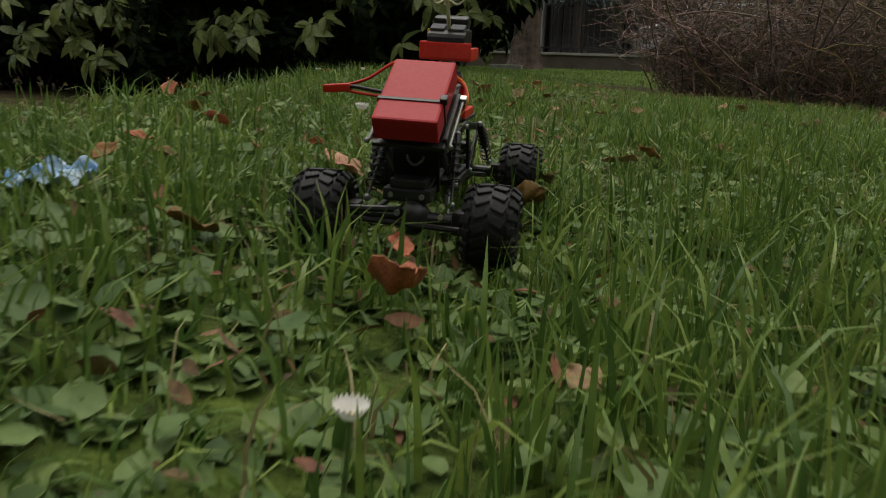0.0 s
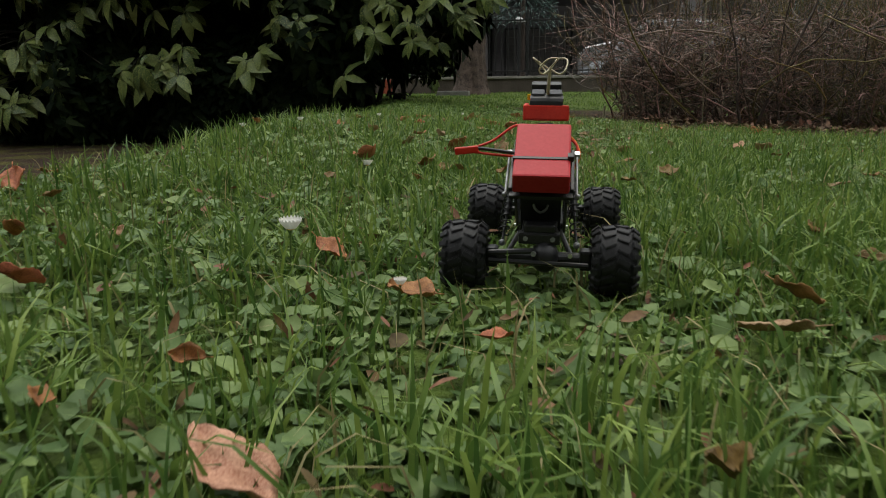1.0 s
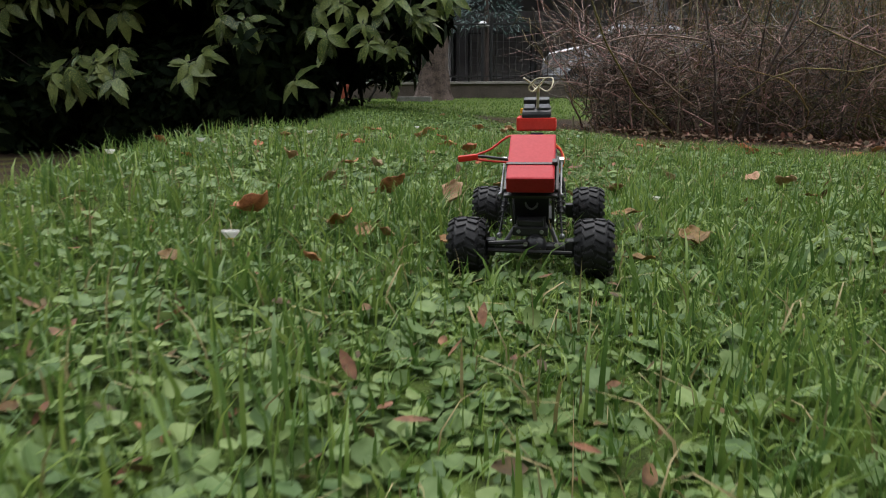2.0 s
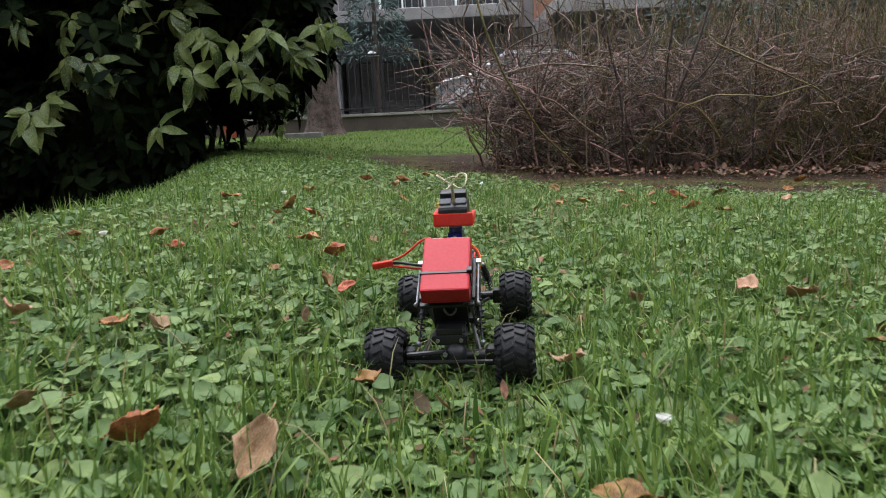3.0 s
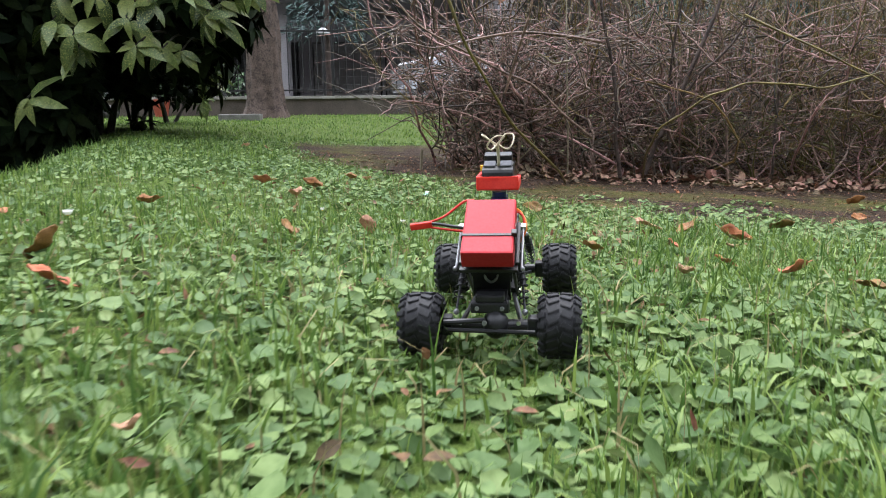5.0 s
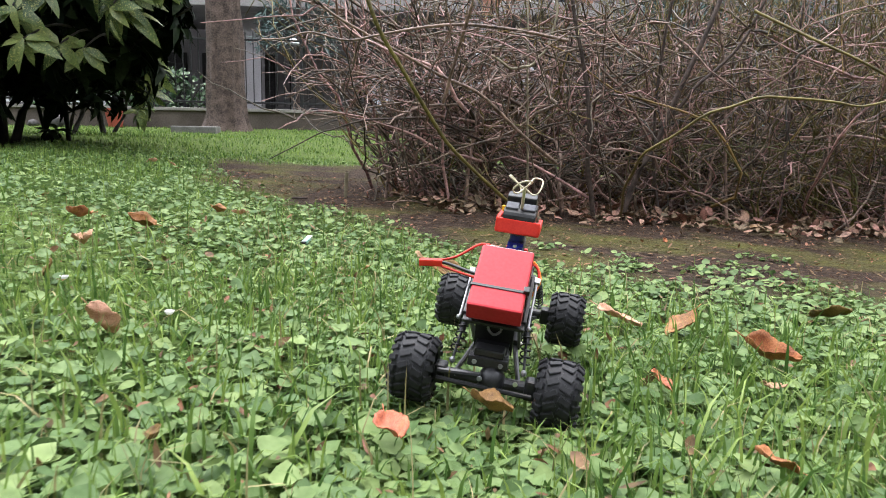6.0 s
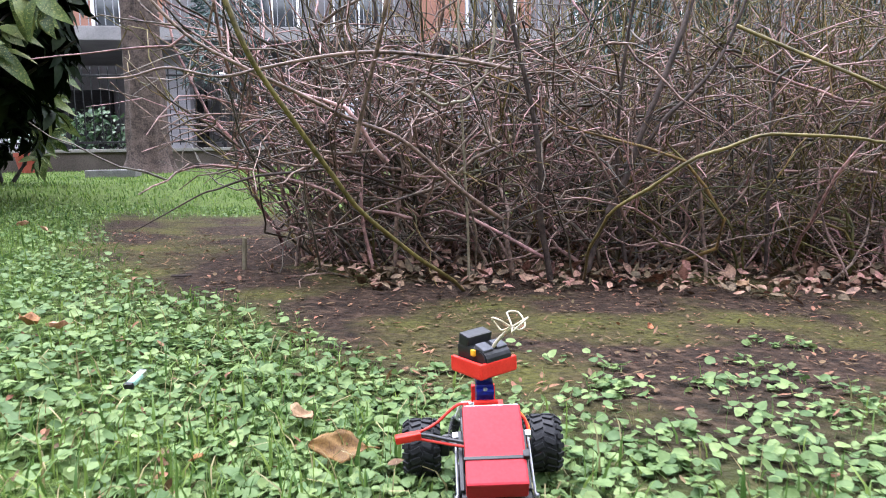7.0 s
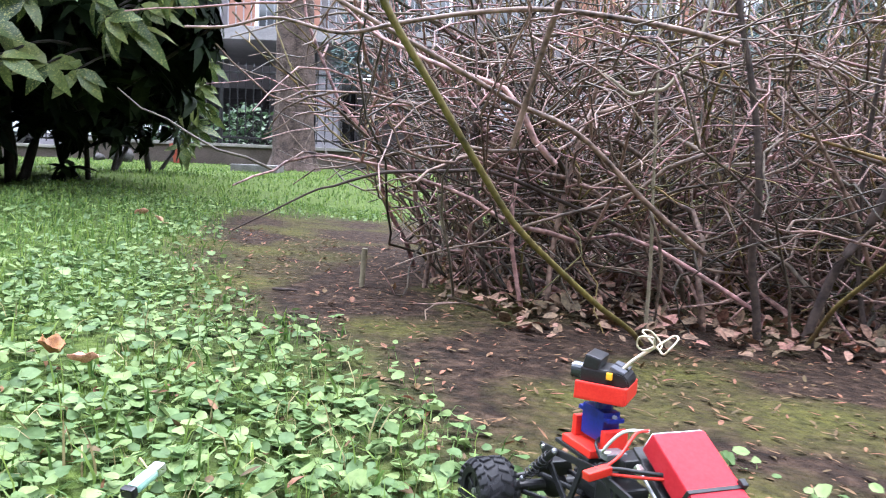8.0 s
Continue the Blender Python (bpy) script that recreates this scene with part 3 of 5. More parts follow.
def build_house():
    h = empty("apartment_building", pose(0, 0, 0))
    bm = bmesh.new()
    box(bm, 34, 0.4, 3.0, pose(2, 24.2, 1.6))
    part("ground_floor_wall", bm, M_GARAGE, h)
    bm = bmesh.new()
    box(bm, 34, 0.4, 6.3, pose(2, 23.2, 6.05))
    part("upper_wall", bm, M_GREYWALL, h)
    bm = bmesh.new()
    box(bm, 3.0, 0.06, 6.2, pose(4.6, 22.96, 6.05), 0.01)
    part("facing_panel", bm, M_PLASTER, h, "orange plaster bay")
    bm = bmesh.new()
    box(bm, 2.4, 0.06, 6.2, pose(-4.6, 22.96, 6.05), 0.01)
    part("facing_panel", bm, M_PLASTER, h, "orange plaster bay")
    bm = bmesh.new()
    box(bm, 34.6, 6, 0.35, pose(2, 26, 9.4), 0.03)
    part("roof", bm, M_SLABEDGE, h)
    for k, x in enumerate((-8, -2.5, 3, 8.5)):
        bm = bmesh.new()
        box(bm, 0.5, 0.5, 2.6, pose(x, 20.0, 1.4), 0.02)
        part("pillar", bm, M_GARAGE, h)
    for k, (x, w) in enumerate(((-3.2, 11.0), (8.8, 11.5))):
        bm = bmesh.new()
        box(bm, w, 4.1, 0.28, pose(x, 20.9, 2.84), 0.02)
        s = part("balcony", bm, M_SLABEDGE, h, "concrete balcony slab with metal railing")
        n = int(w / 0.16)
        bar = bmesh.new()
        rod(bar, 0.012, 0.95, pose(0, 0, 0), 6)
        o = part("railing_bar", bar, M_GREYPL, s)
        o.location = (x - w / 2 + 0.1, 18.95, 3.48)
        for i in range(1, n):
            q = new("railing_bar", o.data)
            q.parent, q.location = s, (x - w / 2 + 0.1 + i * 0.16, 18.95, 3.48)
        bm = bmesh.new()
        box(bm, w, 0.05, 0.05, pose(x, 18.95, 3.97), 0.01)
        part("hand_rail", bm, M_GREYPL, s)
    for i, x in enumerate((-7.2, -4.4, -0.7, 1.5, 5.0, 8.0, 11.0)):
        for j, z in enumerate((4.4, 7.3)):
            window(h, x, z, 22.9, 1.3, 1.7, (i + j) % 3 != 1)
    for i, x in enumerate((-6.0, -3.6, -1.2, 0.9, 5.2, 10.4)):
        pale = i in (2, 3)
        bm = bmesh.new()
        box(bm, 2.0, 0.03, 1.95, pose(x, 23.985, 1.22))
        d = part("garage_door", bm, M_DARK, h, "pale sectional garage door" if pale else "dark sectional garage door")
        bm = bmesh.new()
        box(bm, 1.9, 0.05, 0.225, pose(0, 0, 0), 0.008)
        first = part("panel", bm, M_SLABEDGE if pale else M_DARK, d)
        first.location = (x, 23.95, 0.42)
        for r in range(1, 8):
            o = new("panel", first.data)
            o.parent, o.location = d, (x, 23.95, 0.42 + r * 0.23)
    tagged(h, "apartment building with concrete balconies over a recessed ground floor", "building")


build_house()


def parked_car(m, paint, label):
    c = empty("parked_car", m)
    prof = [(-2.05, 0.35), (-2.1, 0.75), (-1.95, 0.98), (-1.35, 1.05), (-0.75, 1.46), (0.55, 1.5), (1.25, 1.08), (1.95, 0.92), (2.1, 0.7), (2.08, 0.35)]
    bm = bmesh.new()
    sides = []
    for y, k in ((-0.84, 0.94), (-0.78, 1.0), (0.78, 1.0), (0.84, 0.94)):
        sides.append([bm.verts.new((x * (1 if z < 1.02 else 0.98), y * (1 if z < 1.06 else 0.82), 0.35 + (z - 0.35) * k)) for x, z in prof])
    for a, b in zip(sides, sides[1:]):
        for i in range(len(prof)):
            j = (i + 1) % len(prof)
            bm.faces.new((a[i], a[j], b[j], b[i]))
    bm.faces.new(sides[0][::-1])
    bm.faces.new(sides[-1])
    bmesh.ops.recalc_face_normals(bm, faces=bm.faces)
    body = part("body", bm, paint, c)
    for sy in (-1, 1):
        bm = bmesh.new()
        vs = [bm.verts.new((x, sy * y, z)) for x, y, z in ((-1.2, 0.80, 1.05), (1.05, 0.80, 1.05), (0.5, 0.675, 1.42), (-0.68, 0.675, 1.40))]
        bm.faces.new(vs)
        g = bmesh.ops.extrude_face_region(bm, geom=bm.faces[:])
        bmesh.ops.translate(bm, verts=[v for v in g["geom"] if isinstance(v, bmesh.types.BMVert)], vec=(0, sy * 0.025, 0))
        bmesh.ops.recalc_face_normals(bm, faces=bm.faces)
        part("side_window", bm, M_GLASS, c)
    for x0, z0, x1, z1 in ((1.24, 1.10, 0.62, 1.47), (-1.40, 1.07, -0.82, 1.44)):
        bm = bmesh.new()
        s = 0.03 if x0 > 0 else -0.03
        box(bm, math.hypot(x1 - x0, z1 - z0), 1.25, 0.02, pose((x0 + x1) / 2 + s, 0, (z0 + z1) / 2 + 0.02, 0, math.degrees(math.atan2(z0 - z1, x1 - x0)), 0), 0.005)
        part("windscreen", bm, M_GLASS, c)
    for x in (-1.3, 1.3):
        for y in (-0.78, 0.78):
            bm = bmesh.new()
            rod(bm, 0.31, 0.19, pose(0, 0, 0, 90, 0, 0), 28, bevel=0.03)
            w = part("wheel", bm, M_RUBBER, c)
            w.location = (x, y, 0.31)
            bm = bmesh.new()
            rod(bm, 0.19, 0.205, pose(0, 0, 0, 90, 0, 0), 20, bevel=0.015)
            part("rim", bm, M_GREYPL, w)
    for y in (-0.6, 0.6):
        bm = bmesh.new()
        box(bm, 0.06, 0.32, 0.12, pose(2.07, y, 0.74), 0.02)
        part("headlight", bm, M_SILVER, c)
    return tagged(c, label, "car")


parked_car(pose(-7.0, 17.4, 0.22, 0, 0, 4), M_CARPAINT, "white parked hatchback behind the garden fence")
parked_car(pose(-12.0, 13.2, 0.02, 0, 0, 50), M_CARPAINT, "white parked car beyond the side wall")
parked_car(pose(2.3, 17.6, 0.22, 0, 0, 181), M_GREYPL, "silver-grey parked car behind the bare shrub")


def build_enclosure():
    """Plain unseen walls, added behind and beside the lawn to block low sky light."""
    for name, sx, sy, sz, x, y in (("sky_block_south", 34, 0.4, 11.0, -1.0, -8.5), ("sky_block_east", 0.4, 24.6, 9.0, 15.0, 4.0), ("sky_block_west", 0.4, 24.6, 9.0, -17.0, 4.0)):
        bm = bmesh.new()
        box(bm, sx, sy, sz, pose(x, y, sz / 2 - 0.8))
        tagged(part(name, bm, M_GREYWALL), "plain grey wall out of view, added to block low sky light", "wall", kind="structure")


build_enclosure()


# ---------------------------------------------------------------- tree, pot, slab, rock, lamp
def build_tree():
    t = empty("tree", pose(-1.76, 14.0, gz(-1.76, 14.0)))
    n, sides = 60, 40
    v, f = [], []
    r = np.random.default_rng(3)
    ph = r.uniform(0, 6.28, 9)
    for i in range(n):
        z = -0.1 + i * 0.1
        rad = 0.27 * (1 - 0.05 * z) + 0.10 * math.exp(-z * 5)
        for k in range(sides):
            a = 2 * math.pi * k / sides
            ridge = 0.016 * math.sin(11 * a + 0.9 * math.sin(2.2 * z + ph[0])) + 0.012 * math.sin(17 * a + 1.6 * math.sin(3.1 * z + ph[1])) + 0.01 * math.sin(5 * z + 7 * a)
            flare = 0.05 * math.exp(-z * 4) * math.sin(5 * a + ph[2])
            q = rad + ridge + flare
            v.append((q * math.cos(a) - 0.012 * z, q * math.sin(a), z))
    i = (np.arange(n - 1)[:, None] * sides + np.arange(sides)[None])
    j = (np.arange(n - 1)[:, None] * sides + (np.arange(sides)[None] + 1) % sides)
    fa = np.stack([i, j, j + sides, i + sides], -1).reshape(-1, 4)
    sheet("trunk", np.array(v), fa, M_TRUNK, t)
    for a, z in ((20, 4.2), (150, 4.7), (260, 4.9), (80, 5.4), (200, 5.7)):
        c, s = math.cos(radians(a)), math.sin(radians(a))
        tube("limb", [(0, 0, z), (0.8 * c, 0.8 * s, z + 0.7), (1.8 * c, 1.8 * s, z + 1.1), (2.8 * c, 2.6 * s, z + 2.0)], 0.09, M_TRUNK, t, r1=0.02)
    tagged(t, "tall tree with thick furrowed grey-brown trunk near the wall", "tree")


build_tree()


def build_pot():
    p = empty("flower_pot", pose(-3.6, 14.5, gz(-3.6, 14.5)))
    bm = bmesh.new()
    prof = [(0.0, 0.0), (0.10, 0.0), (0.145, 0.23), (0.16, 0.23), (0.165, 0.285), (0.145, 0.285), (0.135, 0.25), (0.0, 0.25)]
    rings = [[bm.verts.new((r * math.cos(a), r * math.sin(a), z)) for a in np.linspace(0, 2 * math.pi, 24, endpoint=False)] for r, z in prof[1:-1]]
    for a, b in zip(rings, rings[1:]):
        for k in range(24):
            bm.faces.new((a[k], a[(k + 1) % 24], b[(k + 1) % 24], b[k]))
    bm.faces.new(rings[0][::-1])
    bm.faces.new(rings[-1])
    part("pot", bm, M_TERRA, p, smooth=False)
    tagged(p, "small red clay flower pot against the wall", "pot")


build_pot()


def lump(name, m, r, mat, label, category, seed=1, flat=0.8):
    bm = bmesh.new()
    bmesh.ops.create_icosphere(bm, subdivisions=3, radius=r)
    for v in bm.verts:
        v.co *= 1 + 0.22 * noise.noise(v.co * (2.2 / r) + Vector((seed, 0, 0)))
        v.co.z *= flat
    o = part(name, bm, mat, smooth=True)
    o.matrix_world = m
    return tagged(o, label, category)


lump("boulder", pose(-4.35, 14.2, gz(-4.35, 14.2) + 0.08), 0.16, M_ROCK, "dark rounded stone by the wall", "rock", 3)
lump("boulder", pose(-4.75, 14.3, gz(-4.75, 14.3) + 0.04), 0.08, M_ROCK, "small dark stone by the wall", "rock", 9)
bm = bmesh.new()
box(bm, 0.58, 0.45, 0.10, pose(0, 0, 0.0, 0, 0, 5), 0.012)
slab = part("stone_slab", bm, M_STONE)
slab.matrix_world = pose(-1.92, 12.8, gz(-1.92, 12.8) + 0.04)
tagged(slab, "flat grey stone slab lying in the lawn", "slab")


def build_lamp():
    p = empty("garden_lamp", pose(-1.05, 16.2, 0.22))
    bm = bmesh.new()
    rod(bm, 0.03, 1.4, pose(0, 0, 0.7), 12)
    part("pole", bm, M_IRON, p)
    bm = bmesh.new()
    rod(bm, 0.16, 0.10, pose(0, 0, 1.5), 20, 0.04, 0.005)
    part("shade", bm, M_WHITE, p, "white conical lamp hood")
    tagged(p, "garden lamp with white hood behind the fence", "lamp")


build_lamp()


# ---------------------------------------------------------------- leaf sprays for shrubs
def leaf_arrays(pos, direction, normal, length, width, droop):
    """Pointed oval leaves, folded along the midrib and bent down: arrays in, corner and face arrays out."""
    d = direction / (np.linalg.norm(direction, axis=1)[:, None] + 1e-9)
    s = np.cross(d, normal)
    s /= np.linalg.norm(s, axis=1)[:, None] + 1e-9
    u = np.cross(s, d)
    L, W, D = length[:, None], width[:, None], droop[:, None]
    rows = []
    for q, w, b in ((0.0, 0.0, 0.0), (0.22, 0.72, 0.03), (0.5, 1.0, 0.14), (0.78, 0.66, 0.34), (1.0, 0.0, 0.58)):
        c = pos + d * L * q - u * L * D * b
        if w == 0:
            rows.append(c)
        else:
            rows += [c - s * W * w / 2 + u * W * 0.12 * w, c, c + s * W * w / 2 + u * W * 0.12 * w]
    v = np.stack(rows, 1)
    tri = np.array([[0, 2, 1], [0, 3, 2], [1, 2, 4], [2, 5, 4], [2, 3, 6], [2, 6, 5], [4, 5, 7], [5, 8, 7], [5, 6, 9], [5, 9, 8], [7, 8, 10], [8, 9, 10]])
    f = (np.arange(len(pos))[:, None, None] * 11 + tri[None]).reshape(-1, 3)
    return v.reshape(-1, 3), f


def rosettes(centres, axes, per, length, seed, hang=0.0):
    """Whorls of leaves round shoot tips."""
    r = np.random.default_rng(seed)
    n = len(centres)
    c = np.repeat(centres, per, 0)
    ax = np.repeat(axes / np.linalg.norm(axes, axis=1)[:, None], per, 0)
    ref = np.cross(ax, [[0.3, 0.2, 0.93]])
    ref /= np.linalg.norm(ref, axis=1)[:, None] + 1e-9
    bi = np.cross(ax, ref)
    a = np.tile(np.arange(per) * 2 * np.pi / per, n) + np.repeat(r.uniform(0, 6.28, n), per) + r.normal(0, 0.45, n * per)
    tilt = r.uniform(-0.1, 0.85, n * per)[:, None]
    d = (np.cos(a)[:, None] * ref + np.sin(a)[:, None] * bi) * np.sqrt(1 - (tilt * 0.8) ** 2) + ax * tilt * 0.7 - np.array([[0, 0, 1.0]]) * hang * r.uniform(0.2, 1.0, n * per)[:, None]
    L = length * r.uniform(0.45, 1.15, n * per)
    return leaf_arrays(c - ax * r.uniform(0, 0.05, n * per)[:, None], d, ax + 0.15 * r.normal(size=(n * per, 3)), L, L * r.uniform(0.38, 0.5, n * per), r.uniform(0.4, 1.7, n * per))


def build_laurel(name, cx, cy, rx, ry, top, seed, shoots, tips, label, skirt=0.27, stems=6, rise=0.0, bulge=0.75, leaf=0.21, foot=None, shade_eave=0):
    """A broad evergreen shrub: dark stems, speckled leaves outside, and a crown with shade in its colour."""
    r = np.random.default_rng(seed)
    z0 = gz(cx, cy)
    s = empty(name, pose(cx, cy, z0))
    for k in range(stems):
        bx, by = r.uniform(-0.5, 0.5) * rx, r.uniform(-0.5, 0.5) * ry
        ex, ey, ez = bx + r.normal(0, 0.5), by + r.normal(0, 0.4), r.uniform(min(0.9, 0.6 * top), top)
        if foot:
            bx, by = foot[0] + r.normal(0, 0.1), foot[1] + r.normal(0, 0.1)
        b0 = gz(cx + bx, cy + by) - z0 - 0.05
        tube("stem", [(bx, by, b0), (bx + r.normal(0, 0.1), by + r.normal(0, 0.1), 0.4), ((bx + ex) / 2, (by + ey) / 2, ez * 0.6), (ex, ey, ez)], r.uniform(0.018, 0.034), M_STEM, s, r1=0.006, sides=6, n=10)
    # shoot tips over a lumpy shell, thinner inside
    th, ph = r.uniform(0, 6.283, shoots), np.arccos(r.uniform(-0.95, 0.98, shoots))
    out = np.stack([np.sin(ph) * np.cos(th), np.sin(ph) * np.sin(th), np.cos(ph)], -1)
    lumpy = 0.86 + 0.16 * np.sin(3 * th + 1.3 + 2 * ph) + 0.1 * np.sin(7 * th - 3 * ph)
    shell = np.where(r.uniform(0, 1, shoots) < 0.55, r.uniform(0.86, 1.05, shoots), r.uniform(0.3, 0.9, shoots)) * lumpy
    mid = top * 0.56
    spread = 1 + 0.2 * np.clip(out[:, 2:3], 0, 0.8)
    tall = np.where(out[:, 2:3] > 0, top - mid, mid * (1.05 if bulge else 0.8))
    c = out * shell[:, None] * [rx, ry, 1.0] * np.concatenate([spread, spread, tall], 1) + [0, 0, mid]
    c[:, :2] *= 1 + bulge * step(0.0, 1.0, 1 - c[:, 2:3] / mid) * (c[:, 0:1] < 0)
    low = skirt + rise * step(-0.1, 0.5, c[:, 0] / rx) + 0.14 * np.sin(2.3 * c[:, 0] + seed) + 0.08 * np.sin(5.1 * c[:, 0]) - 0.45 * step(-0.5, 0.3, c[:, 1])
    c = c[c[:, 2] > low]
    # unseen overhang of whorls, added high up to shade the growth below
    if shade_eave:
        c = np.concatenate([c, np.stack([r.uniform(-1.15, 1.15, shade_eave) * rx, r.uniform(-ry - 0.4, -0.3 * ry, shade_eave), r.uniform(1.55, 2.7, shade_eave)], -1)])
    ax = c / [rx, ry, top] + [0, 0, 0.15] + r.normal(0, 0.25, c.shape)
    # the crown's colour carries shade; only shoot leaves keep the real leaf green
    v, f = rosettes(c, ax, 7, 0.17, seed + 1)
    o = sheet("crown", v, f, M_SHADELEAF, s)
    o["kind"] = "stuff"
    if len(tips):
        more = np.random.default_rng(seed + 50)
        cs, axs = [], []
        for x, y, z, wide, k in tips:
            for n in range(k):
                o = np.array([more.normal(0, wide), more.normal(0, 0.10), more.normal(0, wide * 0.42)]) if n else np.zeros(3)
                q = np.array([x - cx, y - cy, z - z0]) + o
                cs.append(q)
                axs.append((more.normal(0, 0.3), -0.75 + more.normal(0, 0.2), 0.55))
                tube("shoot", [(q[0] * 0.6, q[1] + 0.8, q[2] * 0.7 + 0.3), (q[0] * 0.85, q[1] + 0.35, q[2] + 0.12), tuple(q)], 0.011, M_STEM, s, r1=0.005, sides=5, n=8)
        v, f = rosettes(np.array(cs), np.array(axs), 8, leaf, seed + 2, hang=0.9)
        sheet("shoot_leaves", v, f, M_AUCUBA, s)
    tagged(s, label, "shrub")


# shoot tips on the outside: place, spread, whorls
TIPS_A = [(-1.62, 6.7, 0.72, 0.13, 3), (-2.40, 6.7, 0.80, 0.13, 3), (-1.97, 6.75, 0.33, 0.05, 1), (-2.98, 6.7, 0.50, 0.12, 3), (-1.10, 6.7, 0.94, 0.12, 3), (-1.54, 6.75, 1.10, 0.15, 4), (-2.98, 6.7, 1.22, 0.16, 4), (-2.62, 6.7, 0.92, 0.12, 2), (-2.1, 6.7, 1.3, 0.2, 4)]
TIPS_B = [(-4.25, 6.7, 0.46, 0.24, 9), (-3.9, 6.65, 0.52, 0.16, 5), (-3.0, 6.7, 0.44, 0.06, 2), (-3.6, 6.7, 1.0, 0.2, 3), (-4.95, 6.65, 0.95, 0.2, 4), (-5.55, 6.6, 0.66, 0.24, 8), (-5.65, 6.6, 0.10, 0.15, 6), (-6.2, 6.55, 0.55, 0.28, 9), (-6.75, 6.5, 0.10, 0.16, 4), (-5.1, 6.6, 1.25, 0.2, 4), (-4.4, 6.65, 1.2, 0.2, 3), (-5.3, 6.6, 0.45, 0.12, 3), (-6.5, 6.55, 0.32, 0.2, 4), (-5.85, 6.55, 0.30, 0.14, 3)]
build_laurel("spotted_laurel", -2.2, 8.05, 1.5, 1.15, 3.6, 5, 6400, TIPS_A, "large evergreen shrub with yellow-speckled glossy leaves beside the lawn", -0.12, 9, 0.85, shade_eave=1300)
build_laurel("spotted_laurel", -4.9, 8.0, 1.8, 1.2, 3.8, 9, 8200, TIPS_B, "dense evergreen shrub with yellow-speckled leaves in deep shade", -0.3, 8, leaf=0.25, shade_eave=1600)
# low leaf masses added where only black shade lies under the shrubs
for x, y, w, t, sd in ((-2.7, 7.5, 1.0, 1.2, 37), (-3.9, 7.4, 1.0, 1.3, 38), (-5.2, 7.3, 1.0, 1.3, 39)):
    build_laurel("spotted_laurel", x, y, w, 0.4, t, sd, int(1800 * w), [], "low leaf mass added for the black shade under taller shrubs", -0.3, 5)
build_laurel("spotted_laurel", -2.45, 10.3, 0.85, 0.6, 2.7, 47, 1800, [(-1.66, 9.9, 0.36, 0.04, 2), (-1.64, 9.9, 0.52, 0.05, 3), (-1.62, 9.9, 0.70, 0.06, 2), (-1.6, 9.85, 0.86, 0.09, 3), (-1.5, 9.8, 1.08, 0.12, 3), (-1.85, 9.85, 1.25, 0.15, 4)], "evergreen shrub with a drooping leafy branch near the tree", 0.6, 4, 0.2, 0.0, leaf=0.19)
# another added mass, dark leaves standing in for shade by the lawn
build_laurel("spotted_laurel", -5.9, 7.4, 1.2, 0.5, 1.9, 31, 2600, [], "low near-black leaf mass added for deep shade at the lawn's edge", -0.3, 4)
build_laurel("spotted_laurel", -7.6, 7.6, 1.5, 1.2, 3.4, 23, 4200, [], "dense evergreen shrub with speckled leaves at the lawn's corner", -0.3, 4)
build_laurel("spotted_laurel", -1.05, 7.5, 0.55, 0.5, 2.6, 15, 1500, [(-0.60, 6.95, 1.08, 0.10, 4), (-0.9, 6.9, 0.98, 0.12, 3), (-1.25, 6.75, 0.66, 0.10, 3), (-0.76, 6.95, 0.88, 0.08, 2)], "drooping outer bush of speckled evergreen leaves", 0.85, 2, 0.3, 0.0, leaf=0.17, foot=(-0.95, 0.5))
# added backing mass that fills the gaps between stems with painted shade
build_laurel("spotted_laurel", -5.3, 9.9, 2.0, 1.0, 3.4, 19, 6200, [], "dark leaf backing added for the shade behind the speckled shrubs", -0.2, 5)


def build_conifer(name, x, y, z, h, rad, n, mat, label, low=0.08):
    """Drooping sprays of needles on whorled boughs."""
    r = np.random.default_rng(int(h * 100))
    c = empty(name, pose(x, y, z))
    tube("trunk", [(0, 0, -0.1), (0.02, 0, h * 0.5), (0, 0, h)], 0.07, M_DKBARK, c, r1=0.015)
    zz = h * r.uniform(low, 1.0, n)
    rr = rad * (1.05 - zz / h) * r.uniform(0.35, 1.0, n) ** 0.6
    a = r.uniform(0, 6.283, n)
    p = np.stack([rr * np.cos(a), rr * np.sin(a), zz], -1)
    d = np.stack([np.cos(a), np.sin(a), r.uniform(-0.7, 0.3, n)], -1) + 0.5 * r.normal(size=(n, 3))
    v, f = leaf_arrays(p, d, r.normal(size=(n, 3)) + [0, 0, 1], r.uniform(0.10, 0.22, n), r.uniform(0.015, 0.035, n), r.uniform(0.2, 0.8, n))
    o = sheet("crown", v, f, mat, c)
    o["kind"] = "stuff"
    tagged(c, label, "conifer")


build_conifer("conifer", -1.0, 16.4, 0.2, 4.6, 1.1, 2600, M_CONIFER, "blue-green spruce behind the fence", 0.30)
build_conifer("conifer", 4.2, 10.6, gz(4.2, 10.6), 3.6, 1.5, 7000, M_CONIFER, "dark blue-green conifer behind the bare shrub")
build_conifer("conifer", 6.2, 11.2, gz(6.2, 11.2), 4.2, 1.7, 7000, M_CONIFER, "tall dark blue-green conifer behind the bare shrub")
build_conifer("conifer", 8.6, 10.8, gz(8.6, 10.8), 4.0, 1.7, 6000, M_CONIFER, "dark conifer at the far end of the shrub bed")


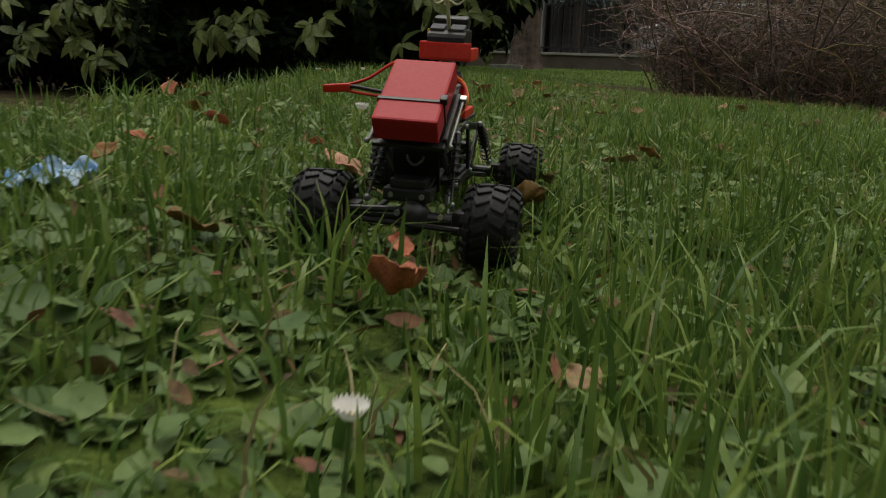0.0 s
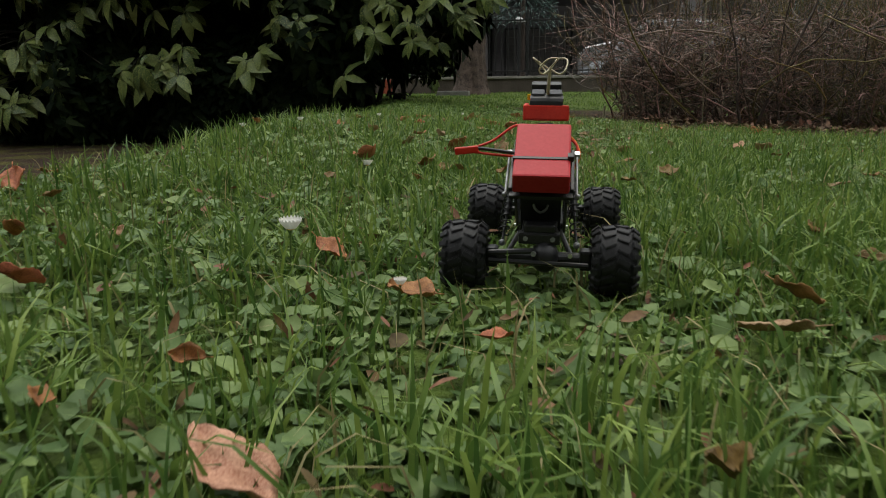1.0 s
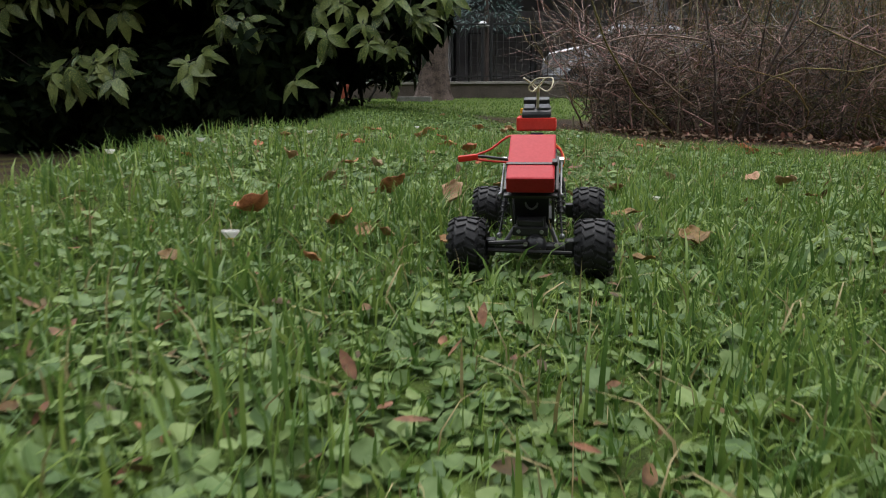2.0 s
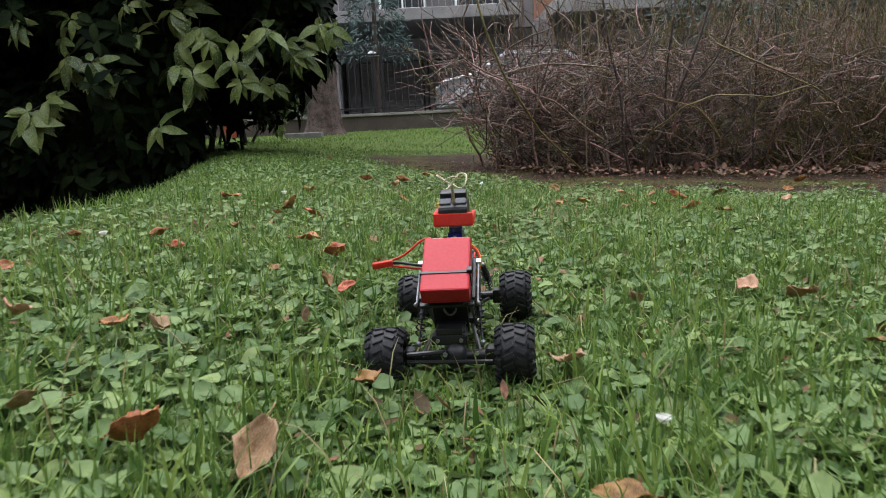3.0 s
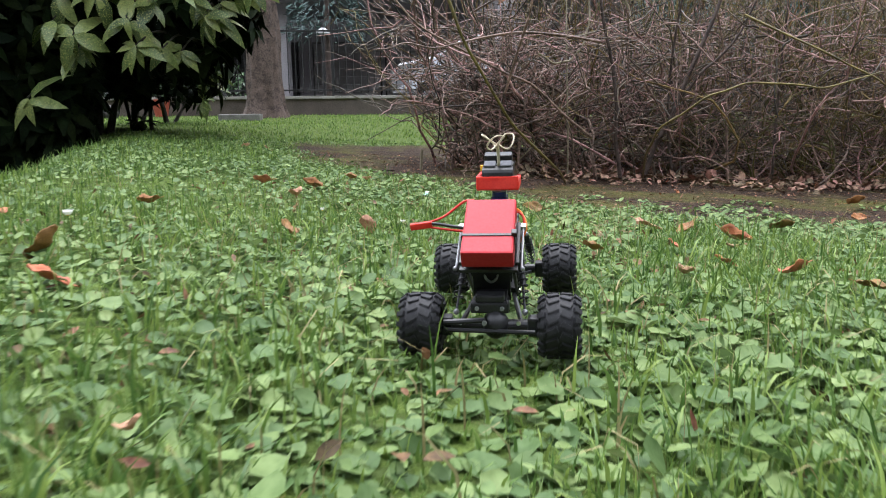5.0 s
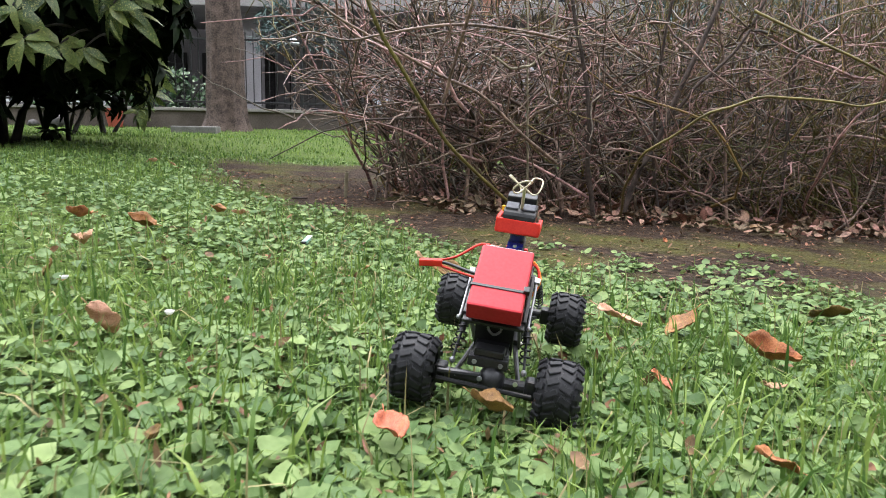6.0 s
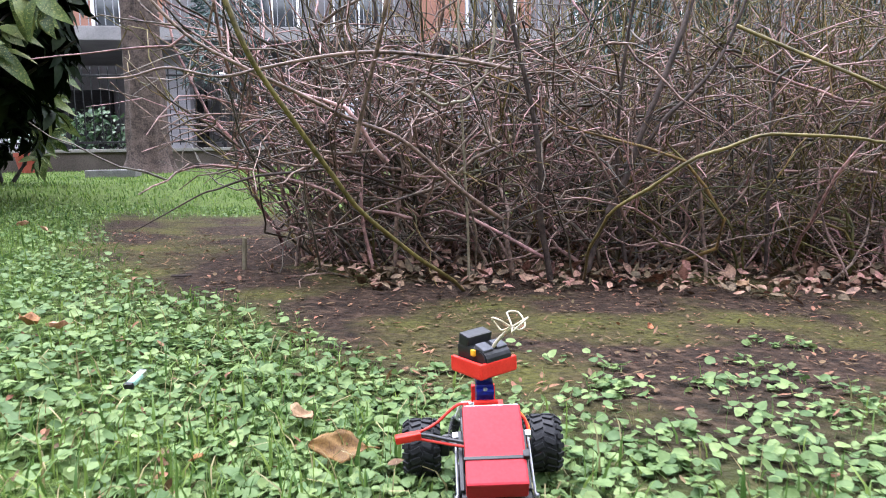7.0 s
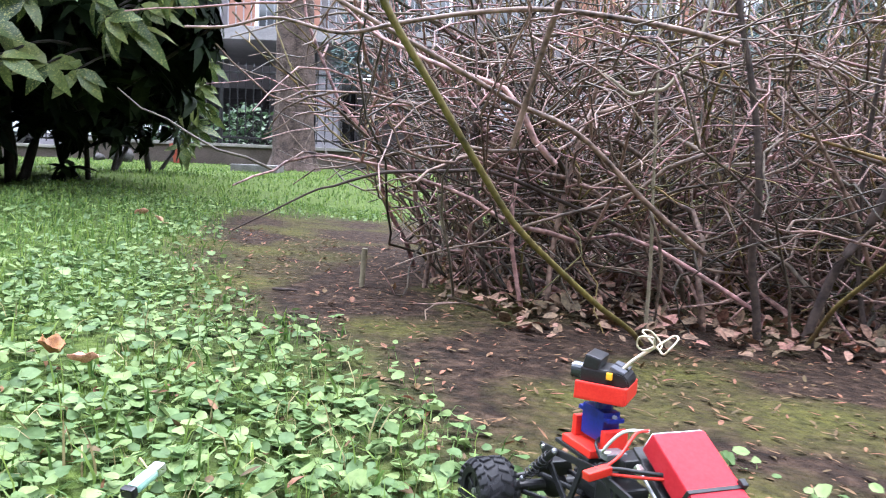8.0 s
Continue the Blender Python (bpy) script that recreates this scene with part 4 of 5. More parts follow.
def build_ivy(x, y, w, h, label):
    r = np.random.default_rng(int(abs(x) * 10))
    n = 900
    p = np.stack([r.uniform(-w / 2, w / 2, n), r.uniform(-0.2, 0.25, n), r.uniform(0.02, h, n)], -1)
    p = p[p[:, 2] < h * (0.6 + 0.4 * np.sin(p[:, 0] * 4 / w + 1.5))]
    m = len(p)
    v, f = leaf_arrays(p, r.normal(size=(m, 3)) + [0, -0.6, -0.3], r.normal(size=(m, 3)) + [0, -1, 1], r.uniform(0.06, 0.12, m), r.uniform(0.04, 0.07, m), r.uniform(0.2, 0.8, m))
    e = empty("evergreen_shrub", pose(x, y, gz(x, y)))
    o = sheet("crown", v, f, M_IVY, e)
    o["kind"] = "stuff"
    for k in range(6):
        tube("stem", [(r.uniform(-w, w) * 0.3, 0.05, -0.05), (r.uniform(-w, w) * 0.4, 0.05, h * 0.4), (r.uniform(-w, w) * 0.4, 0.02, h * 0.8)], 0.012, M_STEM, e, r1=0.005, sides=5, n=8)
    tagged(e, label, "shrub")


build_ivy(-3.05, 15.75, 1.7, 1.0, "small evergreen shrub behind the iron fence")
build_ivy(-4.7, 16.0, 1.8, 1.0, "dark evergreen shrub behind the fence")


# ---------------------------------------------------------------- the bare shrub thicket
def wander(r, start, d, length, n, wobble, droop):
    """A crooked shoot: points from start along d, turning a little at each node."""
    p, d = [np.array(start, float)], np.array(d, float)
    d /= np.linalg.norm(d)
    for _ in range(n):
        d = d + r.normal(0, wobble, 3) + [0, 0, -droop]
        d /= np.linalg.norm(d)
        p.append(p[-1] + d * length / n)
    return np.array(p)


def clear_of_path(p):
    """Shoots keep off the way that the car and its follower take."""
    return (p[:, 1] - np.interp(p[:, 2], (0.08, 0.35, 0.6), (0.45, 0.1, 0.0))).min() > 4.6 + 0.2 * (p[:, 0].max() > 1.25) and (p[:, 0] + np.interp(p[:, 2], (0.0, 0.12, 0.25, 0.5), (-0.42, -0.36, -0.05, 0.3))).min() > 0.2


def build_bare_shrub(cx, cy, rx, ry, stems, top, seed, lean, olive, label, fan=0):
    r = np.random.default_rng(seed)
    s = empty("bare_shrub", pose(cx, cy, gz(cx, cy)))
    z0 = gz(cx, cy)
    bins = {"twig": [], "olive": []}

    def put(p, r0, r1, sides, key):
        if clear_of_path(p):
            ok = p[:, 2] > ground(p[:, 0], p[:, 1]) - 0.04
            if ok.all():
                v, f = tube_mesh(p - [cx, cy, z0], r0, r1, sides)
                bins[key].append((v, f))
                return True
        return False

    for k in range(stems):
        a, q = r.uniform(0, 6.283), math.sqrt(r.uniform(0, 1))
        bx, by = cx + q * rx * math.cos(a), cy + q * ry * math.sin(a)
        outx, outy = (bx - cx) / rx, (by - cy) / ry
        d = (outx * 0.75 + lean + r.normal(0, 0.28), outy * 0.6 + r.normal(0, 0.28), r.uniform(0.3, 1.3))
        L = r.uniform(0.5, 1.0) * top * (1.0 if r.uniform() < 0.7 else 0.55)
        main = wander(r, (bx, by, gz(bx, by) - 0.03), d, L, 13, 0.32, r.uniform(0.0, 0.085))
        key = "olive" if r.uniform() < olive else "twig"
        rad = 0.0036 + 0.0062 * r.uniform() ** 1.6
        if not put(main, rad, 0.0018, 5, key):
            continue
        for t in range(r.integers(5, 10)):
            i = r.integers(1, 12)
            dd = main[i + 1] - main[i] if i < 13 else d
            dd = dd / np.linalg.norm(dd) + r.normal(0, 0.75, 3)
            tw = wander(r, main[i], dd, r.uniform(0.15, 0.62), 6, 0.33, r.uniform(-0.03, 0.07))
            if not put(tw, max(rad * 0.55, 0.0026), 0.0014, 5, key):
                continue
            for w in range(r.integers(0, 4)):
                j = r.integers(1, 6)
                put(wander(r, tw[j], (tw[j] - tw[j - 1]) / np.linalg.norm(tw[j] - tw[j - 1]) + r.normal(0, 0.8, 3), r.uniform(0.05, 0.26), 3, 0.2, 0.0), 0.0023, 0.0011, 4, key)
    # long shoots fanning out towards the open lawn
    for k in range(fan):
        b = (cx - 0.3 * rx + r.normal(0, 0.2), cy - 0.25 + r.normal(0, 0.2), r.uniform(0.0, 0.4))
        main = wander(r, (b[0], b[1], gz(b[0], b[1]) + b[2] - 0.03), (-0.85 + r.normal(0, 0.35), -0.15 + r.normal(0, 0.3), r.uniform(0.25, 1.1)), r.uniform(0.7, 1.25), 14, 0.17, r.uniform(0.0, 0.05))
        rad = r.uniform(0.0045, 0.009)
        if put(main, rad, 0.002, 6, "twig"):
            for t in range(7):
                i = r.integers(4, 13)
                dd = (main[i + 1] - main[i]) / np.linalg.norm(main[i + 1] - main[i]) + r.normal(0, 0.5, 3)
                put(wander(r, main[i], dd, r.uniform(0.12, 0.5), 6, 0.22, 0.0), rad * 0.5, 0.0015, 5, "twig")
    # slender upright shoots
    for k in range(int(1300 * olive + 20)):
        a, q = r.uniform(0, 6.283), math.sqrt(r.uniform(0, 1))
        bx, by = cx + q * rx * math.cos(a), cy + q * ry * math.sin(a)
        p = wander(r, (bx, by, gz(bx, by) + r.uniform(0.15, 0.9)), (r.normal(0, 0.28), r.normal(0, 0.28), 1), r.uniform(0.3, 1.0), 8, 0.12, 0.0)
        put(p, r.uniform(0.0016, 0.003), 0.001, 4, "olive" if r.uniform() < 0.7 else "twig")
    # fallen and sprawling shoots low down
    for k in range(int(stems * 3.0)):
        a, q = r.uniform(0, 6.283), math.sqrt(r.uniform(0, 1))
        bx, by = cx + q * rx * 1.1 * math.cos(a), cy + q * ry * 1.1 * math.sin(a)
        p = wander(r, (bx, by, gz(bx, by) + r.uniform(0.01, 0.8)), (r.normal(), r.normal() * 0.7, r.normal(0.05, 0.25)), r.uniform(0.2, 0.85), 9, 0.27, 0.01)
        put(p, 0.0024 + 0.0048 * r.uniform() ** 2, 0.0016, 5, "twig")
    for key, mat in (("twig", M_TWIG), ("olive", M_OLIVE)):
        if bins[key]:
            v, f = joined(bins[key])
            o = sheet("twig_mass", v, f, mat, s, smooth=True)
            o["kind"] = "stuff"
    tagged(s, label, "shrub")
    return s


SHRUB = build_bare_shrub(1.44, 5.9, 0.8, 0.62, 250, 1.95, 41, -0.2, 0.14, "leafless tangled shrub with grey-brown twigs over leaf litter", 40)
build_bare_shrub(2.75, 6.05, 0.95, 0.8, 270, 2.05, 42, 0.0, 0.58, "leafless shrub with brown and olive shoots over leaf litter")
build_bare_shrub(4.2, 6.0, 1.1, 1.0, 220, 2.0, 43, 0.0, 0.85, "leafless shrub with yellow-green upright shoots")
build_bare_shrub(6.2, 6.8, 1.4, 1.2, 160, 1.9, 44, 0.0, 0.85, "leafless shrub with yellow-green shoots at the bed's end")


def branch(points, r0, r1, mat, label):
    """One of the thick boughs of the nearest shrub."""
    z0 = gz(1.44, 5.9)
    rr = random.Random(label + str(points[0][0]))
    line = [(x - 1.44, y - 5.9, z - z0) for x, y, z in points]
    bent = []
    for a, b in zip(line, line[1:]):
        bent += [a, tuple((p + q) / 2 + rr.gauss(0, 0.010 if r0 > 0.0055 else 0.002) for p, q in zip(a, b))]
    return tube("branch", bent + [line[-1]], r0, mat, SHRUB, r1=r1, sides=8, n=34, label=label)


BOUGH = [(1.27, 5.24, -0.14), (1.19, 5.05, -0.06), (1.085, 4.87, 0.024), (0.925, 4.75, 0.168), (0.825, 4.68, 0.313), (0.75, 4.63, 0.428), (0.70, 4.6, 0.52), (0.64, 4.6, 0.68), (0.59, 4.62, 0.87)]
branch([(1.271, 5.3, -0.191), (1.269, 5.28, 0.08), (1.26, 5.28, 0.303), (1.253, 5.28, 0.514), (1.258, 5.33, 0.857)], 0.0048, 0.003, M_PALE, "pale straight upright stick")
branch([(1.113, 5.24, 0.484), (1.187, 5.24, 0.438), (1.262, 5.24, 0.452), (1.318, 5.24, 0.515), (1.354, 5.26, 0.651), (1.346, 5.3, 0.859)], 0.0052, 0.0034, M_PALE, "pale curved bough")
branch([(1.649, 5.36, -0.213), (1.724, 5.35, 0.057), (1.849, 5.33, 0.352), (1.984, 5.33, 0.685), (2.137, 5.38, 1.099), (2.245, 5.48, 1.515)], 0.0125, 0.007, M_DKBARK, "dark thick leaning bough")
branch([(1.797, 5.35, 0.241), (1.925, 5.31, 0.402), (2.065, 5.28, 0.551), (2.18, 5.26, 0.825)], 0.008, 0.0045, M_DKBARK, "dark forked bough")
branch([(1.553, 5.33, -0.19), (1.506, 5.3, 0.081), (1.483, 5.28, 0.377), (1.421, 5.28, 0.65), (1.381, 5.33, 1.042)], 0.0105, 0.006, M_DKBARK, "dark upright bough")
branch(BOUGH, 0.0052, 0.0062, M_OLIVE, "long slanting olive-green bough")
branch([(1.66, 5.35, -0.15), (1.56, 5.0, 0.02), (1.54, 4.76, 0.15), (1.67, 4.62, 0.27), (1.80, 4.56, 0.32), (1.95, 4.54, 0.315), (2.10, 4.55, 0.30), (2.35, 4.6, 0.36)], 0.0048, 0.0032, M_OLIVE, "pale olive bough arching sideways")
branch([(1.35, 5.15, 0.1), (1.05, 5.0, 0.33), (0.78, 4.9, 0.45), (0.55, 4.85, 0.57), (0.40, 4.85, 0.75)], 0.0065, 0.003, M_TWIG, "grey bough leaning out over the lawn")
branch([(1.25, 5.55, 0.12), (0.9, 5.3, 0.25), (0.666, 5.2, 0.242), (0.58, 5.2, 0.22), (0.496, 5.2, 0.193), (0.311, 5.2, 0.095)], 0.0055, 0.0016, M_DKBARK, "dark twig hanging down to the soil")
branch([(1.35, 5.05, 0.52), (1.0, 4.95, 0.55), (0.72, 4.85, 0.50), (0.5, 4.85, 0.50), (0.36, 4.8, 0.47)], 0.006, 0.002, M_TWIG, "thin bough leaning out over the lawn")
branch([(0.92, 4.95, 0.30), (1.0, 4.8, 0.62), (0.98, 4.75, 0.80), (0.9, 4.72, 1.0)], 0.006, 0.004, M_TWIG, "crooked upper bough")
branch([(1.95, 4.95, 0.62), (2.2, 4.75, 0.45), (2.4, 4.7, 0.34), (2.55, 4.7, 0.22)], 0.005, 0.0032, M_OLIVE, "olive bough bending down")
for k, (x, y, t) in enumerate(((0.72, 5.6, 0.9), (0.9, 5.5, 1.2), (1.05, 5.45, 1.25), (1.85, 5.4, 1.3), (2.15, 5.45, 1.35), (2.4, 5.5, 1.4))):
    rr = random.Random(k)
    branch([(x, y, gz(x, y) - 0.05), (x + rr.uniform(-0.08, 0.08), y + 0.03, t * 0.3), (x + rr.uniform(-0.22, 0.18), y + rr.uniform(-0.08, 0.1), t * 0.65), (x + rr.uniform(-0.4, 0.3), y + rr.uniform(-0.1, 0.2), t)], 0.0075, 0.0035, M_DKBARK if k % 2 else M_TWIG, "crooked brown bough")

bm = bmesh.new()
rod(bm, 0.0065, 0.17, pose(0, 0, 0.04, 2, 3, 0), 9, 0.008)
stake = part("wooden_stake", bm, M_PALE)
stake.matrix_world = pose(0.565, 5.5, gz(0.565, 5.5) - 0.02)
tagged(stake, "short grey wooden stake in bare soil", "stake")
bm = bmesh.new()
link_rod(bm, (-0.03, 0, 0.006), (0.03, 0.012, 0.006), 0.004, 7, 0.003)
t = part("twig", bm, M_DKBARK)
t.matrix_world = pose(0.40, 5.32, gz(0.40, 5.32), 0, 0, -15)
tagged(t, "short broken twig on bare soil", "twig")


# ---------------------------------------------------------------- fallen leaves
def curled_leaf(seed, broad, curl):
    """A dry leaf 1 long, with pointed tip, wavy rim, midrib fold and stalk."""
    r = random.Random(seed)
    bm = bmesh.new()
    n, m = 22, 8
    grid = []
    ph = [r.uniform(0, 6.28) for _ in range(4)]
    for i in range(n + 1):
        q = i / n
        w = broad * math.sin(math.pi * min(1, q * 0.96 + 0.02)) ** 0.75 * (1 - 0.25 * q)
        row = []
        for j in range(m + 1):
            s = 2 * j / m - 1
            x = q - 0.5
            y = s * w * 0.5 * (1 + 0.08 * math.sin(9 * q + ph[0] + 2 * s) + 0.05 * math.sin(27 * q + ph[3]))
            z = curl * (abs(s) ** 1.5) * w * 0.7 + 0.25 * curl * (2 * q - 1) ** 2 + 0.035 * math.sin(7 * q + ph[1]) * s + 0.03 * math.sin(11 * q + 5 * s + ph[2]) + 0.010 * math.cos(2 * math.pi * (7 * q - 1.6 * abs(s)))
            row.append(bm.verts.new((x, y, z)))
        grid.append(row)
    for a, b in zip(grid, grid[1:]):
        for j in range(m):
            bm.faces.new((a[j], a[j + 1], b[j + 1], b[j]))
    bmesh.ops.remove_doubles(bm, verts=bm.verts, dist=0.002)
    g = bmesh.ops.extrude_face_region(bm, geom=bm.faces[:])
    bmesh.ops.translate(bm, verts=[v for v in g["geom"] if isinstance(v, bmesh.types.BMVert)], vec=(0, 0, 0.012))
    link_rod(bm, (-0.5, 0, 0.25 * curl + 0.01), (-0.72, 0.03, 0.32 * curl + 0.02), 0.012, 5)
    me = bpy.data.meshes.new("fallen_leaf")
    bm.to_mesh(me)
    bm.free()
    me.shade_smooth()
    return me


LEAF = []
for k, (b, c) in enumerate(((0.72, 0.35), (0.8, 0.25), (0.62, 0.7), (0.85, 0.3), (0.66, 0.2), (0.78, 0.55))):
    for mat in (M_DEAD, M_DEADPALE):
        me = curled_leaf(k, b, c)
        me.materials.append(mat)
        LEAF.append(me)


def fallen_leaf(x, y, size, lift, rnd, pale=0.35):
    size = min(size, 0.062)
    k = 2 * rnd.randrange(6) + (rnd.random() < pale)
    o = new("fallen_leaf", LEAF[k])
    o.matrix_world = pose(x, y, gz(x, y) + lift, rnd.gauss(0, 20), rnd.gauss(0, 20), rnd.uniform(0, 360)) @ Matrix.Diagonal((size * 1.15, size * 1.15, size * 1.25, 1))
    return tagged(o, "dry pale tan fallen leaf on the lawn" if k % 2 else "dry orange-brown fallen leaf on the lawn", "leaf", "fallen leaves")


# places of single leaves, stretch by stretch along the lawn
LEAVES_A = [(0.58, -0.66, 0.02), (0.46, -0.58, 0.052), (0.59, -0.54, 0.02), (0.28, -0.52, 0.042), (0.43, -0.48, 0.03), (0.04, -0.31, 0.031), (0.09, -0.28, 0.024), (0.49, -0.26, 0.043), (0.27, -0.21, 0.054), (-0.01, -0.19, 0.031), (0.14, -0.17, 0.021), (0.5, -0.15, 0.034), (0.19, -0.1, 0.022), (0.37, -0.01, 0.02), (-0.03, 0.02, 0.032), (0.57, 0.07, 0.047), (0.29, 0.07, 0.037), (0.61, 0.17, 0.044), (-0.18, 0.19, 0.028), (0.18, 0.19, 0.034), (-0.06, 0.2, 0.02), (0.73, 0.34, 0.028), (-0.27, 0.37, 0.021), (0.71, 0.47, 0.043), (0.01, 0.68, 0.024)]
LEAVES_B = [(0.15, 0.71, 0.02), (0.5, 0.8, 0.026), (0.39, 0.82, 0.026), (0.28, 0.85, 0.03), (0.2, 0.85, 0.024), (0.17, 0.86, 0.03), (0.87, 0.91, 0.034), (0.13, 0.91, 0.051), (0.58, 0.94, 0.043), (0.0, 0.94, 0.057), (0.51, 1.1, 0.038), (0.24, 1.16, 0.052), (0.14, 1.19, 0.057), (0.01, 1.25, 0.03), (0.31, 1.32, 0.043), (0.52, 1.39, 0.048), (0.89, 1.45, 0.023), (0.04, 1.48, 0.04), (-0.02, 1.5, 0.043), (-0.39, 1.51, 0.025), (-0.17, 1.55, 0.042), (0.66, 1.66, 0.026), (0.91, 1.68, 0.051), (0.24, 1.7, 0.029), (0.2, 1.74, 0.031)]
LEAVES_C = [(0.86, 1.75, 0.038), (0.1, 1.83, 0.023), (-0.37, 1.87, 0.027), (0.42, 1.88, 0.026), (0.27, 1.9, 0.02), (0.19, 1.95, 0.055), (-0.14, 2.05, 0.031), (0.24, 2.13, 0.02), (0.1, 2.14, 0.067), (-0.41, 2.19, 0.029), (0.3, 2.21, 0.022), (-0.24, 2.22, 0.039), (-0.11, 2.36, 0.033), (-0.08, 2.65, 0.028), (1.21, 2.8, 0.043), (0.94, 2.87, 0.033), (1.16, 2.94, 0.058), (-0.1, 2.95, 0.062), (1.07, 3.02, 0.036), (0.58, 3.03, 0.02), (0.76, 3.06, 0.039), (0.85, 3.12, 0.037), (1.18, 3.23, 0.041), (1.05, 3.23, 0.026), (0.23, 3.32, 0.051)]
LEAVES_D = [(-0.39, 3.36, 0.048), (1.24, 3.36, 0.072), (0.4, 3.39, 0.046), (1.19, 3.52, 0.076), (1.1, 3.54, 0.068), (-0.18, 3.66, 0.053), (1.52, 3.68, 0.067), (0.71, 3.89, 0.021), (0.87, 3.91, 0.064), (0.16, 3.94, 0.061), (0.82, 4.03, 0.04), (0.17, 4.24, 0.065), (-0.02, 4.35, 0.072), (0.34, 4.51, 0.034), (2.26, 4.53, 0.085), (0.28, 4.54, 0.05), (1.55, 4.57, 0.025), (-0.33, 4.85, 0.04), (2.15, 5.22, 0.085), (1.18, 5.35, 0.05), (1.39, 5.43, 0.038), (1.08, 5.66, 0.055), (-0.37, 6.4, 0.061), (-0.55, 6.61, 0.052)]
lr = random.Random(12)
for places in (LEAVES_A, LEAVES_B, LEAVES_C, LEAVES_D):
    for x, y, size in places:
        fallen_leaf(x, y, size, 0.030 if y < 4.6 else 0.012, lr, 0.28)
for k in range(34):
    x, y = lr.uniform(-1.0, 2.2), lr.uniform(-0.6, 4.2)
    if abs(x - float(trail(y))) > 0.6:
        fallen_leaf(x, y, lr.uniform(0.03, 0.055), 0.026, lr)
for k in range(16):
    x, y = lr.uniform(1.4, 3.6), lr.uniform(5.1, 5.6)
    fallen_leaf(x, y, lr.uniform(0.022, 0.042), 0.008, lr, 0.3)


def leaf_litter():
    n = 14000
    x, y = rng.uniform(0.75, 7.5, n), rng.normal(6.1, 0.55, n)
    k = (y > 5.3 + 0.3 * np.clip(1.25 - x, 0, 1) + 0.08 * np.sin(6 * x)) & (y < 8)
    x, y = x[k], y[k]
    m = len(x)
    z = ground(x, y) + rng.uniform(0.004, 0.045, m)
    d = np.stack([rng.normal(size=m), rng.normal(size=m), rng.normal(0, 0.45, m)], -1)
    L = rng.uniform(0.012, 0.056, m)
    front = rng.uniform(0, 1, m) < 0.22
    y = np.where(front & (x > 0.9), 5.08 + 0.09 * np.sin(5 * x) + 0.1 * np.clip(1.6 - x, 0, 1) + rng.uniform(0, 0.4, m) ** 0.7 * 0.8, y)
    z = ground(x, y) + rng.uniform(0.003, 0.035, m)
    v, f = leaf_arrays(np.stack([x, y, z], -1), d, np.stack([rng.normal(0, 0.5, m), rng.normal(0, 0.5, m), np.ones(m)], -1), L, L * rng.uniform(0.4, 0.75, m), rng.uniform(-0.8, 1.0, m))
    tagged(sheet("leaf_litter", v, f, M_LITTER), "layer of dry brown leaves under the bare shrub", "leaf litter", kind="stuff")
    n = 15000
    x, y = rng.uniform(-1.2, 2.2, n), rng.uniform(-1.2, 4.6, n)
    k = rng.uniform(0, 1, n) < lawn(x, y) * (0.2 + 0.8 * patchy(x, y, 4.0, 61)) * np.exp(-(((x - trail(y)) / 1.0) ** 2))
    x, y = x[k], y[k]
    m = len(x)
    d = np.stack([rng.normal(size=m), rng.normal(size=m), rng.normal(0, 0.5, m)], -1)
    L = rng.uniform(0.006, 0.026, m)
    v, f = leaf_arrays(np.stack([x, y, ground(x, y) + rng.uniform(0.003, 0.018, m)], -1), d, np.stack([rng.normal(0, 0.5, m), rng.normal(0, 0.5, m), np.ones(m)], -1), L, L * rng.uniform(0.15, 0.6, m), rng.uniform(-0.8, 0.8, m))
    tagged(sheet("lawn_litter", v, f, M_SCRAP), "brown scraps of dead leaf and stalk among the weeds", "leaf litter", kind="stuff")
    n = 17000
    x, y = rng.uniform(-0.6, 4.0, n), rng.uniform(4.1, 6.6, n)
    k = (lawn(x, y) < 0.5) & (rng.uniform(0, 1, n) < 0.75)
    x, y = x[k], y[k]
    m = len(x)
    d = np.stack([rng.normal(size=m), rng.normal(size=m), rng.normal(0, 0.12, m)], -1)
    L = rng.uniform(0.005, 0.028, m)
    v, f = leaf_arrays(np.stack([x, y, ground(x, y) + 0.004], -1), d, np.tile([[0.1, 0.1, 1.0]], (m, 1)), L, L * rng.uniform(0.12, 0.5, m), rng.uniform(-0.5, 0.5, m))
    tagged(sheet("soil_debris", v, f, M_SCRAP), "crumbs of bark and dry leaf on bare soil", "debris", kind="stuff")


leaf_litter()


